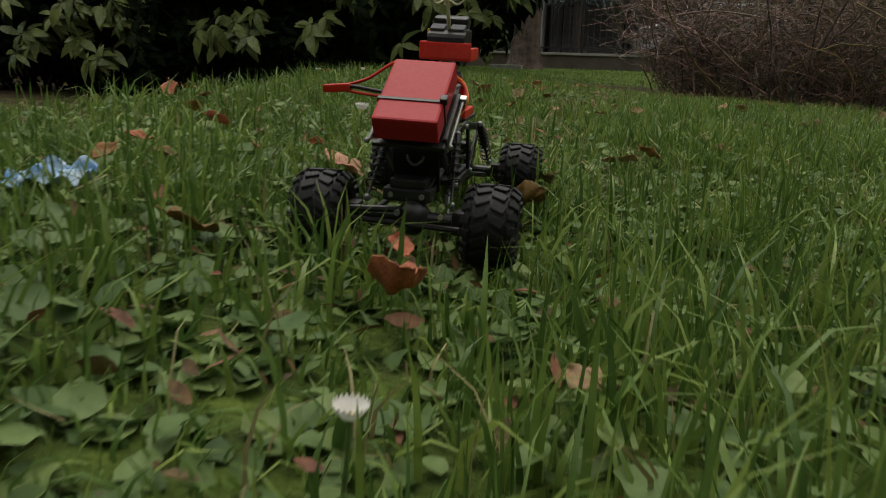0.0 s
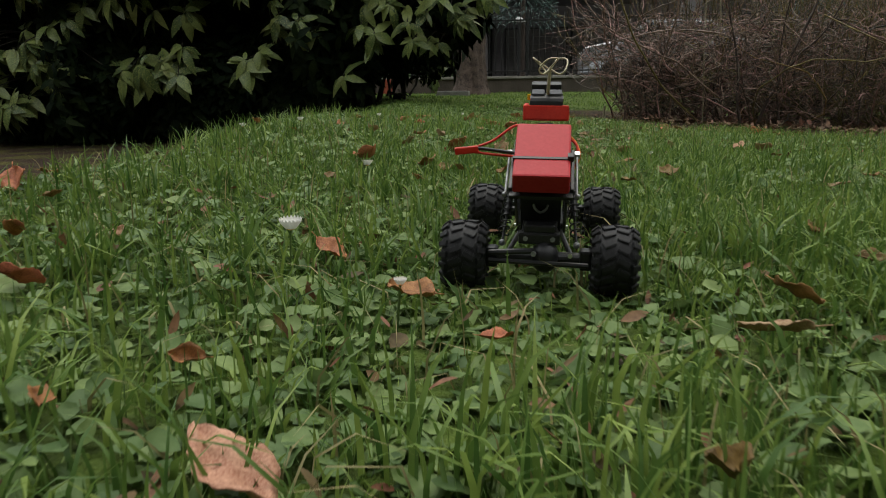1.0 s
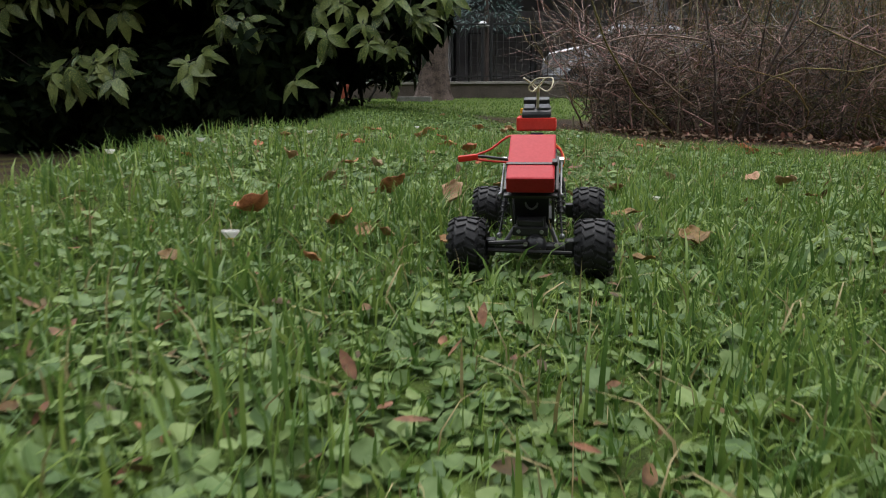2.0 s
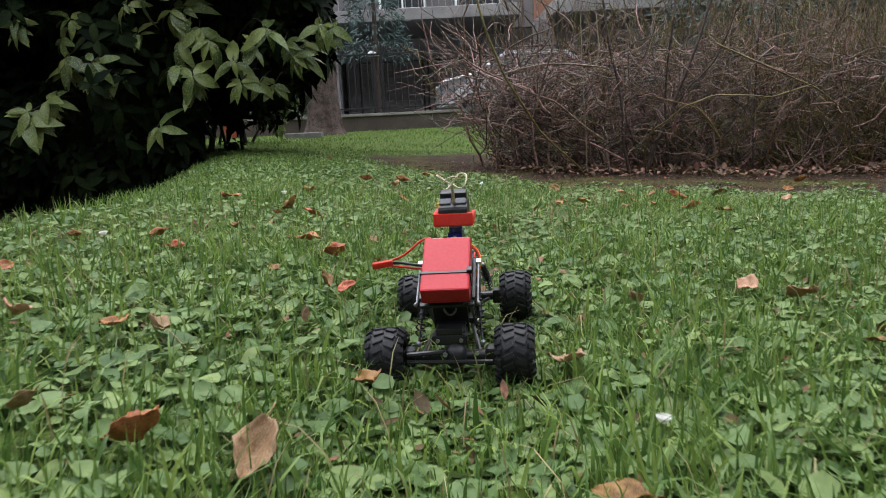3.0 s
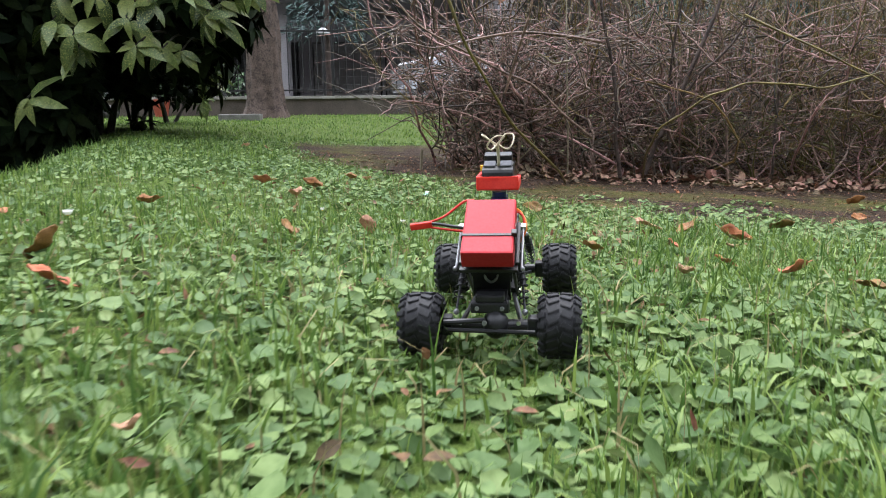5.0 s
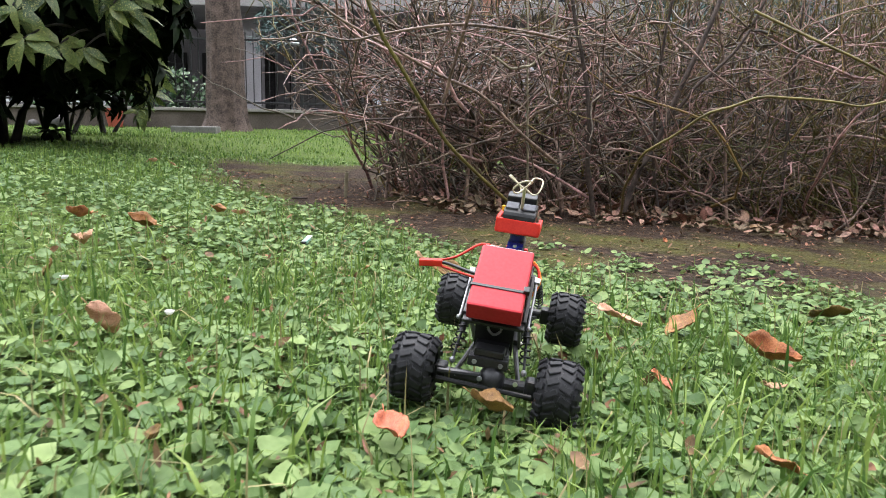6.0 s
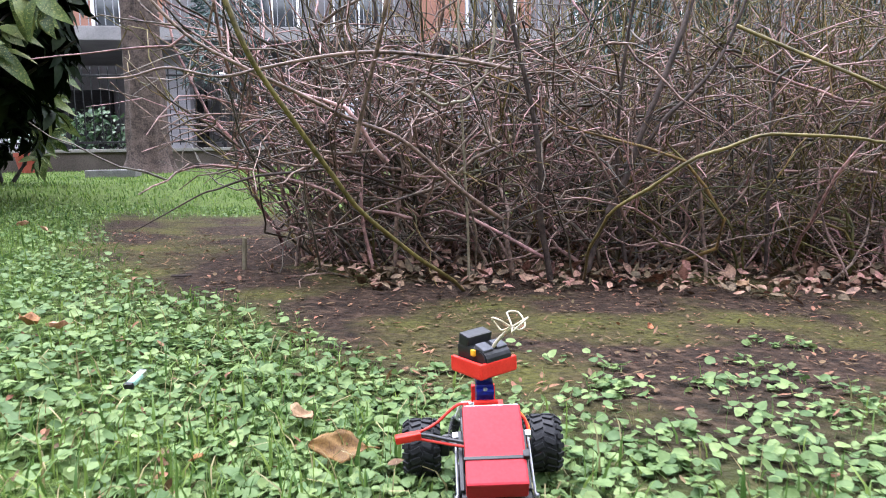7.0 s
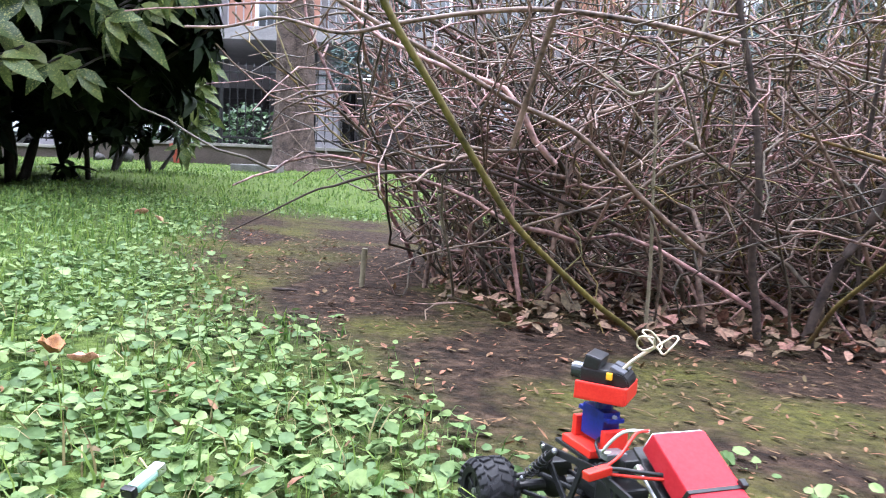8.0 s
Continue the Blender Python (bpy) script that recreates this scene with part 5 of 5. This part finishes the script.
# ---------------------------------------------------------------- daisies, wrapper, lighter
def daisy(x, y, height, size):
    d = empty("daisy", pose(x, y, gz(x, y), 3, -4 + 14 * (x % 0.3), 300 * (y % 1)))
    bm = bmesh.new()
    link_rod(bm, (0, 0, -0.005), (0.004, 0, height), 0.0011, 6)
    part("stalk", bm, M_CLOVER, d)
    bm = bmesh.new()
    for k in range(20):
        a = 360 * k / 20
        q = pose(0.004, 0, height, 0, 0, a)
        vs = [bm.verts.new(q @ Vector(p)) for p in ((size * 0.18, -size * 0.05, 0), (size * 0.36, -size * 0.075, size * 0.24), (size * 0.40, 0, size * 0.36), (size * 0.36, size * 0.075, size * 0.24), (size * 0.18, size * 0.05, 0))]
        bm.faces.new(vs)
    part("petals", bm, M_PETAL, d)
    bm = bmesh.new()
    bmesh.ops.create_uvsphere(bm, u_segments=10, v_segments=6, radius=size * 0.14, matrix=pose(0.004, 0, height) @ Matrix.Diagonal((1, 1, 0.5, 1)))
    part("flower_centre", bm, M_YELLOW, d)
    tagged(d, "small white daisy in the lawn", "flower", "daisies")


for x, y, h, s in ((0.14, 0.18, 0.052, 0.030), (0.50, -0.76, 0.042, 0.018), (0.565, 1.2, 0.04, 0.017), (0.28, 0.06, 0.04, 0.014), (-0.42, 1.65, 0.05, 0.026), (-0.46, 1.33, 0.05, 0.024), (-0.30, 2.09, 0.05, 0.022), (-0.18, 3.2, 0.05, 0.026), (0.48, 3.40, 0.042, 0.016), (0.28, 3.58, 0.042, 0.016), (0.07, 0.70, 0.05, 0.024)):
    daisy(x, y, h, s)


def crumpled(name, m, size, mat, label, category, seed):
    bm = bmesh.new()
    bmesh.ops.create_grid(bm, x_segments=26, y_segments=18, size=0.5)
    for v in bm.verts:
        p = v.co * 3.2 + Vector((seed, 0, 0))
        v.co += Vector((0.12 * noise.noise(p), 0.12 * noise.noise(p + Vector((9, 0, 0))), 0.42 * abs(noise.noise(p * 0.8 + Vector((3, 5, 0)))) + 0.06 * noise.noise(p * 3)))
    g = bmesh.ops.extrude_face_region(bm, geom=bm.faces[:])
    bmesh.ops.translate(bm, verts=[v for v in g["geom"] if isinstance(v, bmesh.types.BMVert)], vec=(0, 0, 0.012))
    bmesh.ops.scale(bm, vec=size, verts=bm.verts)
    o = part(name, bm, mat)
    o.matrix_world = m
    return tagged(o, label, category)


crumpled("wrapper", pose(0.075, -0.43, gz(0.075, -0.43) + 0.024, 8, 0, 20), (0.066, 0.055, 0.055), M_BLUEFOIL, "crumpled blue and white foil wrapper lying in the grass", "litter", 2)


def build_lighter():
    o = empty("cigarette_lighter", pose(0.555, 4.225, gz(0.555, 4.225) + 0.02, 0, -12, 74))
    bm = bmesh.new()
    box(bm, 0.030, 0.013, 0.010, pose(0, 0, 0), 0.004)
    part("body", bm, M_MINT, o, "pale green see-through body")
    bm = bmesh.new()
    box(bm, 0.008, 0.0145, 0.0105, pose(-0.019, 0, 0), 0.002)
    part("base", bm, M_BLACKPL, o)
    bm = bmesh.new()
    box(bm, 0.012, 0.013, 0.010, pose(0.020, 0, 0.0), 0.002)
    part("metal_hood", bm, M_SILVER, o)
    tagged(o, "pale green disposable lighter lying among the weeds", "lighter")


build_lighter()


# ---------------------------------------------------------------- the radio-controlled crawler
WHEELBASE, TRACK, RADIUS = 0.235, 0.0715, 0.034


def tyre_mesh():
    """A fat off-road tyre along x with two rows of slanting lugs and side lugs."""
    bm = bmesh.new()
    prof = [(-0.019, 0.019), (-0.0205, 0.024), (-0.0185, 0.0295), (-0.012, 0.0315), (0, 0.0319), (0.012, 0.0315), (0.0185, 0.0295), (0.0205, 0.024), (0.019, 0.019)]
    n = 40
    rings = [[bm.verts.new((x, r * math.cos(a), r * math.sin(a))) for a in np.linspace(0, 2 * math.pi, n, endpoint=False)] for x, r in prof]
    for a, b in zip(rings, rings[1:]):
        for k in range(n):
            bm.faces.new((a[k], a[(k + 1) % n], b[(k + 1) % n], b[k]))
    for k in range(n):
        bm.faces.new((rings[-1][k], rings[-1][(k + 1) % n], rings[0][(k + 1) % n], rings[0][k]))
    bmesh.ops.recalc_face_normals(bm, faces=bm.faces)
    return bm


def wheel(parent, x, y, first=None):
    if first is None:
        w = part("wheel", tyre_mesh(), M_RUBBER, parent, "chunky black rubber tyre on black rim")
        lug, side_lug = bmesh.new(), bmesh.new()
        box(lug, 0.0118, 0.0062, 0.0036, Matrix(), 0.0006)
        box(side_lug, 0.0088, 0.0058, 0.0042, Matrix(), 0.0006)
        shapes = []
        for bm in (lug, side_lug):
            me = bpy.data.meshes.new("tread_block")
            bm.to_mesh(me)
            bm.free()
            me.materials.append(M_RUBBER)
            shapes.append(me)
        for k in range(18):
            for lx, off, tw in ((-0.0068, 0, 24), (0.0068, 0.5, -24)):
                o = new("tread_block", shapes[0])
                o.parent = w
                o.matrix_basis = Matrix.Rotation(2 * math.pi * (k + off) / 18, 4, "X") @ pose(lx, 0, 0.0322, 0, 0, tw)
            for sx in (-1, 1):
                o = new("tread_block", shapes[1])
                o.parent = w
                o.matrix_basis = Matrix.Rotation(2 * math.pi * (k + (0.5 if sx < 0 else 0)) / 18, 4, "X") @ pose(sx * 0.0178, 0, 0.0293, 0, sx * 38, 0)
        bm = bmesh.new()
        rod(bm, 0.0195, 0.030, pose(0, 0, 0, 0, 90, 0), 24, bevel=0.001)
        part("rim", bm, M_BLACKPL, w)
        for sx in (-1, 1):
            for k in range(6):
                bm = bmesh.new()
                q = Matrix.Rotation(math.pi * k / 3, 4, "X") @ pose(sx * 0.0155, 0, 0.0115)
                box(bm, 0.003, 0.004, 0.012, q, 0.0006)
                part("spoke", bm, M_BLACKPL, w)
        bm = bmesh.new()
        rod(bm, 0.0036, 0.036, pose(0, 0, 0, 0, 90, 0), 6)
        part("hub_nut", bm, M_SILVER, w)
    else:
        w = copy_thing(first, Matrix())
    w.parent, w.location = parent, (x, y, RADIUS)
    return w


def shock(parent, a, b):
    a, b = Vector(a), Vector(b)
    bm = bmesh.new()
    link_rod(bm, a, a.lerp(b, 0.55), 0.0036, 12)
    link_rod(bm, a, b, 0.0014, 8)
    s = part("shock_absorber", bm, M_BLACKPL, parent)
    m, n = between(a, b)
    pts = [tuple(m @ Vector((0.0052 * math.cos(t), 0.0052 * math.sin(t), (t / 44 - 0.5) * n * 0.72))) for t in np.linspace(0, 44, 120)]
    v, f = tube_mesh(np.array(pts), 0.0008, 0.0008, 5)
    sheet("coil_spring", v, f, M_BLACKPL, s, smooth=True)
    for e in (a, b):
        bm = bmesh.new()
        bmesh.ops.create_uvsphere(bm, u_segments=8, v_segments=6, radius=0.0034, matrix=Matrix.Translation(e))
        part("ball_end", bm, M_GREYPL, s)


def screw(parent, x, y, z, axis="x", r=0.0024, mat=None):
    bm = bmesh.new()
    rod(bm, r, 0.003, pose(x, y, z, 0, 90, 0) if axis == "x" else pose(x, y, z, 90, 0, 0) if axis == "y" else pose(x, y, z), 8, bevel=0.0004)
    part("screw", bm, mat or M_SILVER, parent)


def build_crawler():
    c = empty("toy_crawler_car")
    tagged(c, "small radio-controlled rock crawler with red battery, black chassis and camera turret", "toy car")
    wheels = []
    for y in (0.0, WHEELBASE):
        for x in (-TRACK, TRACK):
            wheels.append(wheel(c, x, y, wheels[0] if wheels else None))
    # axles
    for y, s in ((0.0, 1), (WHEELBASE, -1)):
        bm = bmesh.new()
        rod(bm, 0.0062, 0.108, pose(0, y, RADIUS, 0, 90, 0), 14, bevel=0.001)
        a = part("axle", bm, M_BLACKPL, c)
        bm = bmesh.new()
        bmesh.ops.create_uvsphere(bm, u_segments=16, v_segments=10, radius=0.0155, matrix=pose(0.006, y, RADIUS + 0.001) @ Matrix.Diagonal((0.9, 1, 1, 1)))
        part("differential", bm, M_BLACKPL, a, smooth=True)
        for x in (-0.045, 0.045):
            bm = bmesh.new()
            box(bm, 0.012, 0.017, 0.020, pose(x, y, RADIUS), 0.003)
            part("knuckle", bm, M_BLACKPL, a)
        bm = bmesh.new()
        link_rod(bm, (-0.047, y - s * 0.014, RADIUS - 0.001), (0.047, y - s * 0.014, RADIUS - 0.003), 0.0026, 8)
        part("tie_rod", bm, M_BLACKPL, a)
        bm = bmesh.new()
        link_rod(bm, (-0.047, y - s * 0.012, RADIUS + 0.006), (-0.004, y - s * 0.012, RADIUS + 0.009), 0.0030, 8)
        part("drag_link", bm, M_BLACKPL, a)
        bm = bmesh.new()
        box(bm, 0.040, 0.016, 0.011, pose(0.0, y + s * 0.004, RADIUS + 0.019), 0.002)
        box(bm, 0.030, 0.020, 0.008, pose(0.0, y + s * 0.008, RADIUS + 0.028), 0.002)
        part("steering_servo", bm, M_BLACKPL, a)
        for x in (-0.013, 0.013):
            screw(a, x, y - s * 0.0045, RADIUS + 0.019, "y", 0.0024, M_GREYPL)
        screw(a, -0.0045, y - s * 0.0155, RADIUS + 0.007, "y", 0.0026, M_GREYPL)
        for x in (-0.030, 0.030):
            screw(a, x, y - s * 0.0072, RADIUS + 0.0045, "y", 0.0024, M_SILVER)
        for x0, x1, z0, z1 in ((-0.034, -0.020, RADIUS - 0.004, 0.045), (0.034, 0.020, RADIUS - 0.004, 0.045), (-0.018, -0.012, RADIUS + 0.016, 0.060), (0.018, 0.012, RADIUS + 0.016, 0.060)):
            bm = bmesh.new()
            link_rod(bm, (x0, y, z0), (x1, y + s * 0.082, z1), 0.0027, 8)
            part("suspension_link", bm, M_BLACKPL, c)
        for x in (-1, 1):
            shock(c, (x * 0.030, y + s * 0.052, 0.098 if s > 0 else 0.092), (x * 0.036, y + s * 0.006, RADIUS + 0.012))
    # frame
    for x in (-1, 1):
        rail = None
        for y0, z0, y1, z1, w in ((0.080, 0.046, 0.160, 0.046, 0.008), (0.018, 0.088, 0.080, 0.046, 0.007), (0.160, 0.046, 0.215, 0.086, 0.007), (0.018, 0.088, 0.120, 0.098, 0.007), (0.120, 0.098, 0.215, 0.086, 0.007), (0.080, 0.046, 0.100, 0.097, 0.006), (0.160, 0.046, 0.140, 0.096, 0.006)):
            bm = bmesh.new()
            n = math.hypot(y1 - y0, z1 - z0)
            box(bm, 0.003, n + 0.006, w, pose(x * 0.0245, (y0 + y1) / 2, (z0 + z1) / 2, math.degrees(math.atan2(z1 - z0, y1 - y0)), 0, 0), 0.0008)
            strut = part("strut" if rail else "chassis_rail", bm, M_BLACKPL, rail or c)
            rail = rail or strut
        for y, z in ((0.022, 0.089), (0.080, 0.048), (0.120, 0.097), (0.160, 0.048), (0.210, 0.087)):
            screw(rail, x * 0.0268, y, z)
        # bright side rods of the battery rack
        bm = bmesh.new()
        link_rod(bm, (x * 0.0335, -0.002, 0.0965), (x * 0.0335, 0.050, 0.128), 0.0013, 8)
        r = part("rack_rod", bm, M_GREYPL, c, "grey steel rod")
        bm = bmesh.new()
        bmesh.ops.create_uvsphere(bm, u_segments=10, v_segments=8, radius=0.0025, matrix=Matrix.Translation((x * 0.0345, -0.004, 0.0955)))
        part("end_ball", bm, M_GREYPL, r, smooth=True)
        bm = bmesh.new()
        box(bm, 0.006, 0.006, 0.006, pose(x * 0.0335, 0.050, 0.128, 31, 0, 0), 0.001)
        part("clamp", bm, M_SILVER, r)
        bm = bmesh.new()
        box(bm, 0.004, 0.062, 0.008, pose(x * 0.0290, 0.026, 0.114, 31, 0, 0), 0.001)
        part("rack_side", bm, M_BLACKPL, c)
    bm = bmesh.new()
    box(bm, 0.046, 0.090, 0.006, pose(0, 0.120, 0.050), 0.001)
    box(bm, 0.036, 0.034, 0.034, pose(0, 0.112, 0.070), 0.003)
    rod(bm, 0.013, 0.040, pose(0, 0.148, 0.068, 90, 0, 0), 16, bevel=0.001)
    part("gearbox", bm, M_BLACKPL, c)
    bm = bmesh.new()
    box(bm, 0.040, 0.004, 0.046, pose(0, 0.030, 0.071, 22, 0, 0), 0.001)
    box(bm, 0.034, 0.030, 0.004, pose(0, 0.020, 0.060, 12, 0, 0), 0.001)
    part("rear_plate", bm, M_BLACKPL, c)
    tube("zip_tie", [(-0.006, 0.026, 0.089), (-0.0065, 0.024, 0.079), (0, 0.0225, 0.074), (0.0065, 0.024, 0.079), (0.006, 0.026, 0.089)], 0.0014, M_GREYPL, c, sides=6, n=14)
    bm = bmesh.new()
    box(bm, 0.060, 0.010, 0.004, pose(0, -0.002, 0.0955, 31, 0, 0), 0.001)
    box(bm, 0.056, 0.080, 0.003, pose(0, 0.0335, 0.1182, 31.3, 0, 0), 0.001)
    part("battery_rack", bm, M_BLACKPL, c)
    bm = bmesh.new()
    box(bm, 0.046, 0.060, 0.004, pose(0, 0.165, 0.100), 0.001)
    box(bm, 0.030, 0.026, 0.012, pose(0.006, 0.112, 0.107), 0.002)
    part("upper_deck", bm, M_BLACKPL, c)
    bm = bmesh.new()
    box(bm, 0.022, 0.016, 0.006, pose(-0.010, 0.118, 0.1125), 0.001)
    part("receiver", bm, M_GREYPL, c, "small grey receiver can")
    # battery with strap
    q = pose(0, 0.0175, 0.1288, 31.3, 0, 0)
    bm = bmesh.new()
    box(bm, 0.053, 0.082, 0.021, q, 0.0022)
    b = part("battery", bm, M_REDWRAP, c, "red shrink-wrapped battery pack", smooth=False)
    bm = bmesh.new()
    box(bm, 0.0500, 0.004, 0.0170, q @ pose(0, 0.0404, 0.0004), 0.0012)
    part("end_cap", bm, M_WHITE, b)
    bm = bmesh.new()
    for sx, sz, px, pz in ((0.0545, 0.0012, 0, 0.0109), (0.0012, 0.022, -0.0270, 0), (0.0012, 0.022, 0.0270, 0)):
        box(bm, sx, 0.0032, sz, q @ pose(px, -0.0150, pz), 0.0003)
    s = part("strap", bm, M_BLACKPL, b)
    bm = bmesh.new()
    box(bm, 0.006, 0.007, 0.006, q @ pose(0.0265, -0.0135, 0.0115), 0.001)
    part("buckle", bm, M_BLACKPL, s)
    # leads
    tube("red_lead", [(-0.020, 0.060, 0.156), (-0.032, 0.060, 0.154), (-0.052, 0.052, 0.140), (-0.072, 0.046, 0.133)], 0.0014, M_REDW, c, sides=7)
    tube("red_lead", [(-0.026, 0.028, 0.128), (-0.040, 0.034, 0.128), (-0.058, 0.042, 0.1285), (-0.072, 0.045, 0.130)], 0.0014, M_REDW, c, sides=7)
    tube("black_lead", [(-0.026, 0.030, 0.131), (-0.042, 0.036, 0.132), (-0.060, 0.044, 0.133), (-0.080, 0.046, 0.133)], 0.0018, M_BLACKPL, c, sides=7)
    bm = bmesh.new()
    box(bm, 0.024, 0.009, 0.007, pose(-0.077, 0.045, 0.131, 0, -6, 8), 0.0014)
    part("plug", bm, M_REDW, c, "red plug of the battery leads")
    tube("orange_lead", [(0.022, 0.062, 0.148), (0.031, 0.064, 0.140), (0.036, 0.056, 0.128), (0.032, 0.050, 0.116), (0.024, 0.046, 0.108)], 0.0014, M_ORANGEW, c, sides=7)
    tube("red_lead", [(0.018, 0.064, 0.146), (0.032, 0.062, 0.138), (0.034, 0.052, 0.122), (0.026, 0.050, 0.106)], 0.0014, M_REDW, c, sides=7)
    tube("pale_lead", [(-0.016, 0.064, 0.154), (-0.026, 0.085, 0.146), (-0.030, 0.105, 0.122), (-0.012, 0.118, 0.114)], 0.0015, M_WHITE, c, sides=7)
    # turret base, servo
    bm = bmesh.new()
    box(bm, 0.044, 0.050, 0.008, pose(0, 0.160, 0.106), 0.0015)
    box(bm, 0.026, 0.007, 0.022, pose(0, 0.131, 0.119), 0.001)
    box(bm, 0.026, 0.007, 0.022, pose(0, 0.179, 0.119), 0.001)
    part("turret_base", bm, M_REDPL, c, "bright red printed bracket")
    bm = bmesh.new()
    box(bm, 0.018, 0.036, 0.030, pose(0, 0.155, 0.130), 0.001)
    box(bm, 0.018, 0.050, 0.004, pose(0, 0.155, 0.1385), 0.0006)
    rod(bm, 0.0085, 0.007, pose(0, 0.152, 0.148), 16)
    sv = part("servo", bm, M_BLUE, c, "translucent blue micro servo")
    for y in (0.133, 0.177):
        screw(sv, 0, y, 0.1415, "z")
    tube("servo_lead", [(-0.010, 0.140, 0.120), (-0.020, 0.130, 0.118), (-0.020, 0.120, 0.108)], 0.0016, M_BLACKPL, c, sides=6)
    # panning head: its own space, z at the tray's underside
    head = empty("camera_head", pose(0, 0.152, 0.156))
    head.parent, head.scale = c, (1.12, 1.12, 1.12)
    bm = bmesh.new()
    box(bm, 0.044, 0.042, 0.004, pose(0, 0, 0.002), 0.0008)
    box(bm, 0.044, 0.004, 0.014, pose(0, -0.0205, 0.008), 0.0012)
    box(bm, 0.004, 0.042, 0.014, pose(-0.0205, 0, 0.008), 0.0012)
    box(bm, 0.004, 0.042, 0.010, pose(0.0205, 0, 0.006), 0.0012)
    part("tray", bm, M_REDPL, head, "bright red printed camera tray")
    bm = bmesh.new()
    box(bm, 0.032, 0.030, 0.020, pose(0, 0.004, 0.016), 0.002)
    box(bm, 0.030, 0.014, 0.012, pose(-0.001, 0.010, 0.030, 12, 0, 0), 0.002)
    rod(bm, 0.0095, 0.032, pose(0, -0.0125, 0.0155, 0, 90, 0), 18, bevel=0.001)
    part("video_camera", bm, M_BLACKPL, head, "small black video camera block")
    for x in (-0.0085, 0.0085):
        bm = bmesh.new()
        box(bm, 0.0125, 0.013, 0.005, pose(x, -0.011, 0.0255, 18, 0, 0), 0.001)
        part("metal_can", bm, M_CAN, head)
    bm = bmesh.new()
    rod(bm, 0.0075, 0.012, pose(0.002, 0.024, 0.018, 90, 0, 0), 18, bevel=0.001)
    part("lens", bm, M_GLASS, head)
    bm = bmesh.new()
    box(bm, 0.003, 0.005, 0.006, pose(-0.0175, -0.006, 0.022), 0.0008)
    part("socket", bm, M_YELLOW, head, "yellow connector")
    top = Vector((0.002, -0.037, 0.049))
    tube("antenna_stalk", [(0.001, -0.012, 0.024), (0.0015, -0.020, 0.034), (0.002, -0.030, 0.043), tuple(top)], 0.0017, M_CREAM, head, sides=7)
    for k in range(3):
        a0 = radians(25 + 120 * k)
        pts = []
        for s, rad, zz in ((-0.1, 0.002, 0.0), (-0.6, 0.013, -0.006), (-0.6, 0.021, 0.0), (0.0, 0.0245, 0.013), (0.6, 0.021, 0.014), (0.6, 0.012, 0.008), (0.1, 0.002, 0.001)):
            pts.append((top.x + 0.72 * rad * math.cos(a0 + s), top.y + 0.72 * rad * math.sin(a0 + s), top.z + 0.7 * zz))
        tube("antenna_lobe", pts, 0.00085, M_CREAM, head, sides=6, n=20)
    return c, head, wheels


CRAWLER, HEAD, WHEELS = build_crawler()

# seconds, place of the rear axle's foot, pitch, roll, heading
DRIVE = [
    (0, 0.413, -0.414, -0.083, 2.9, 1.8, 4.0),
    (0.5, 0.386, -0.116, -0.073, 3.0, 1.9, 3.7),
    (1.0, 0.384, 0.209, -0.060, 1.9, 1.3, 2.1),
    (1.2, 0.380, 0.331, -0.062, 3.4, -0.3, 1.2),
    (1.75, 0.377, 0.665, -0.050, 2.5, -0.4, -0.8),
    (2.5, 0.377, 1.112, -0.040, 2.0, -0.5, -2.7),
    (3.0, 0.394, 1.415, -0.041, 2.7, -0.8, -5.6),
    (3.5, 0.426, 1.637, -0.023, 3.0, -1.2, -7.0),
    (4.0, 0.470, 1.960, -0.025, 0.7, 3.0, -9.5),
    (4.5, 0.501, 2.185, -0.025, 3.5, 2.8, -10.6),
    (4.7, 0.512, 2.262, -0.016, 2.0, -2.0, -10.7),
    (5.8, 0.827, 3.101, -0.075, 4.0, 5.2, -15.2),
    (6.0, 0.849, 3.179, -0.066, 3.9, 7.0, -14.3),
    (6.5, 0.932, 3.424, -0.076, 0.8, 8.6, -16.5),
    (7.0, 1.012, 3.646, -0.102, 2.6, -1.0, -7.5),
    (7.5, 0.989, 3.804, -0.100, 1.5, 2.1, 6.0),
    (8.0, 1.049, 4.110, -0.109, 0.0, 2.0, 24.7),
]
PAN = [(0, 0), (6.5, 0), (6.6, 4), (6.8, 27), (7.0, 38), (7.5, 42), (8.0, 42)]


def motions():
    walk(CRAWLER, [(t, pose(x, y, z, p, r, h)) for t, x, y, z, p, r, h in DRIVE])
    walk(HEAD, [(t, pose(0, 0.152, 0.156, 0, 0, a)) for t, a in PAN])
    # wheels roll by the way driven
    times = [row[0] for row in DRIVE]
    way = np.concatenate([[0], np.cumsum([math.dist(a[1:3], b[1:3]) for a, b in zip(DRIVE, DRIVE[1:])])])
    ticks = [k / 15 for k in range(121)]
    for w in WHEELS:
        x, y, z = w.location
        walk(w, [(t, pose(x, y, z, -math.degrees(float(np.interp(t, times, way)) / RADIUS), 0, 0)) for t in ticks])


motions()
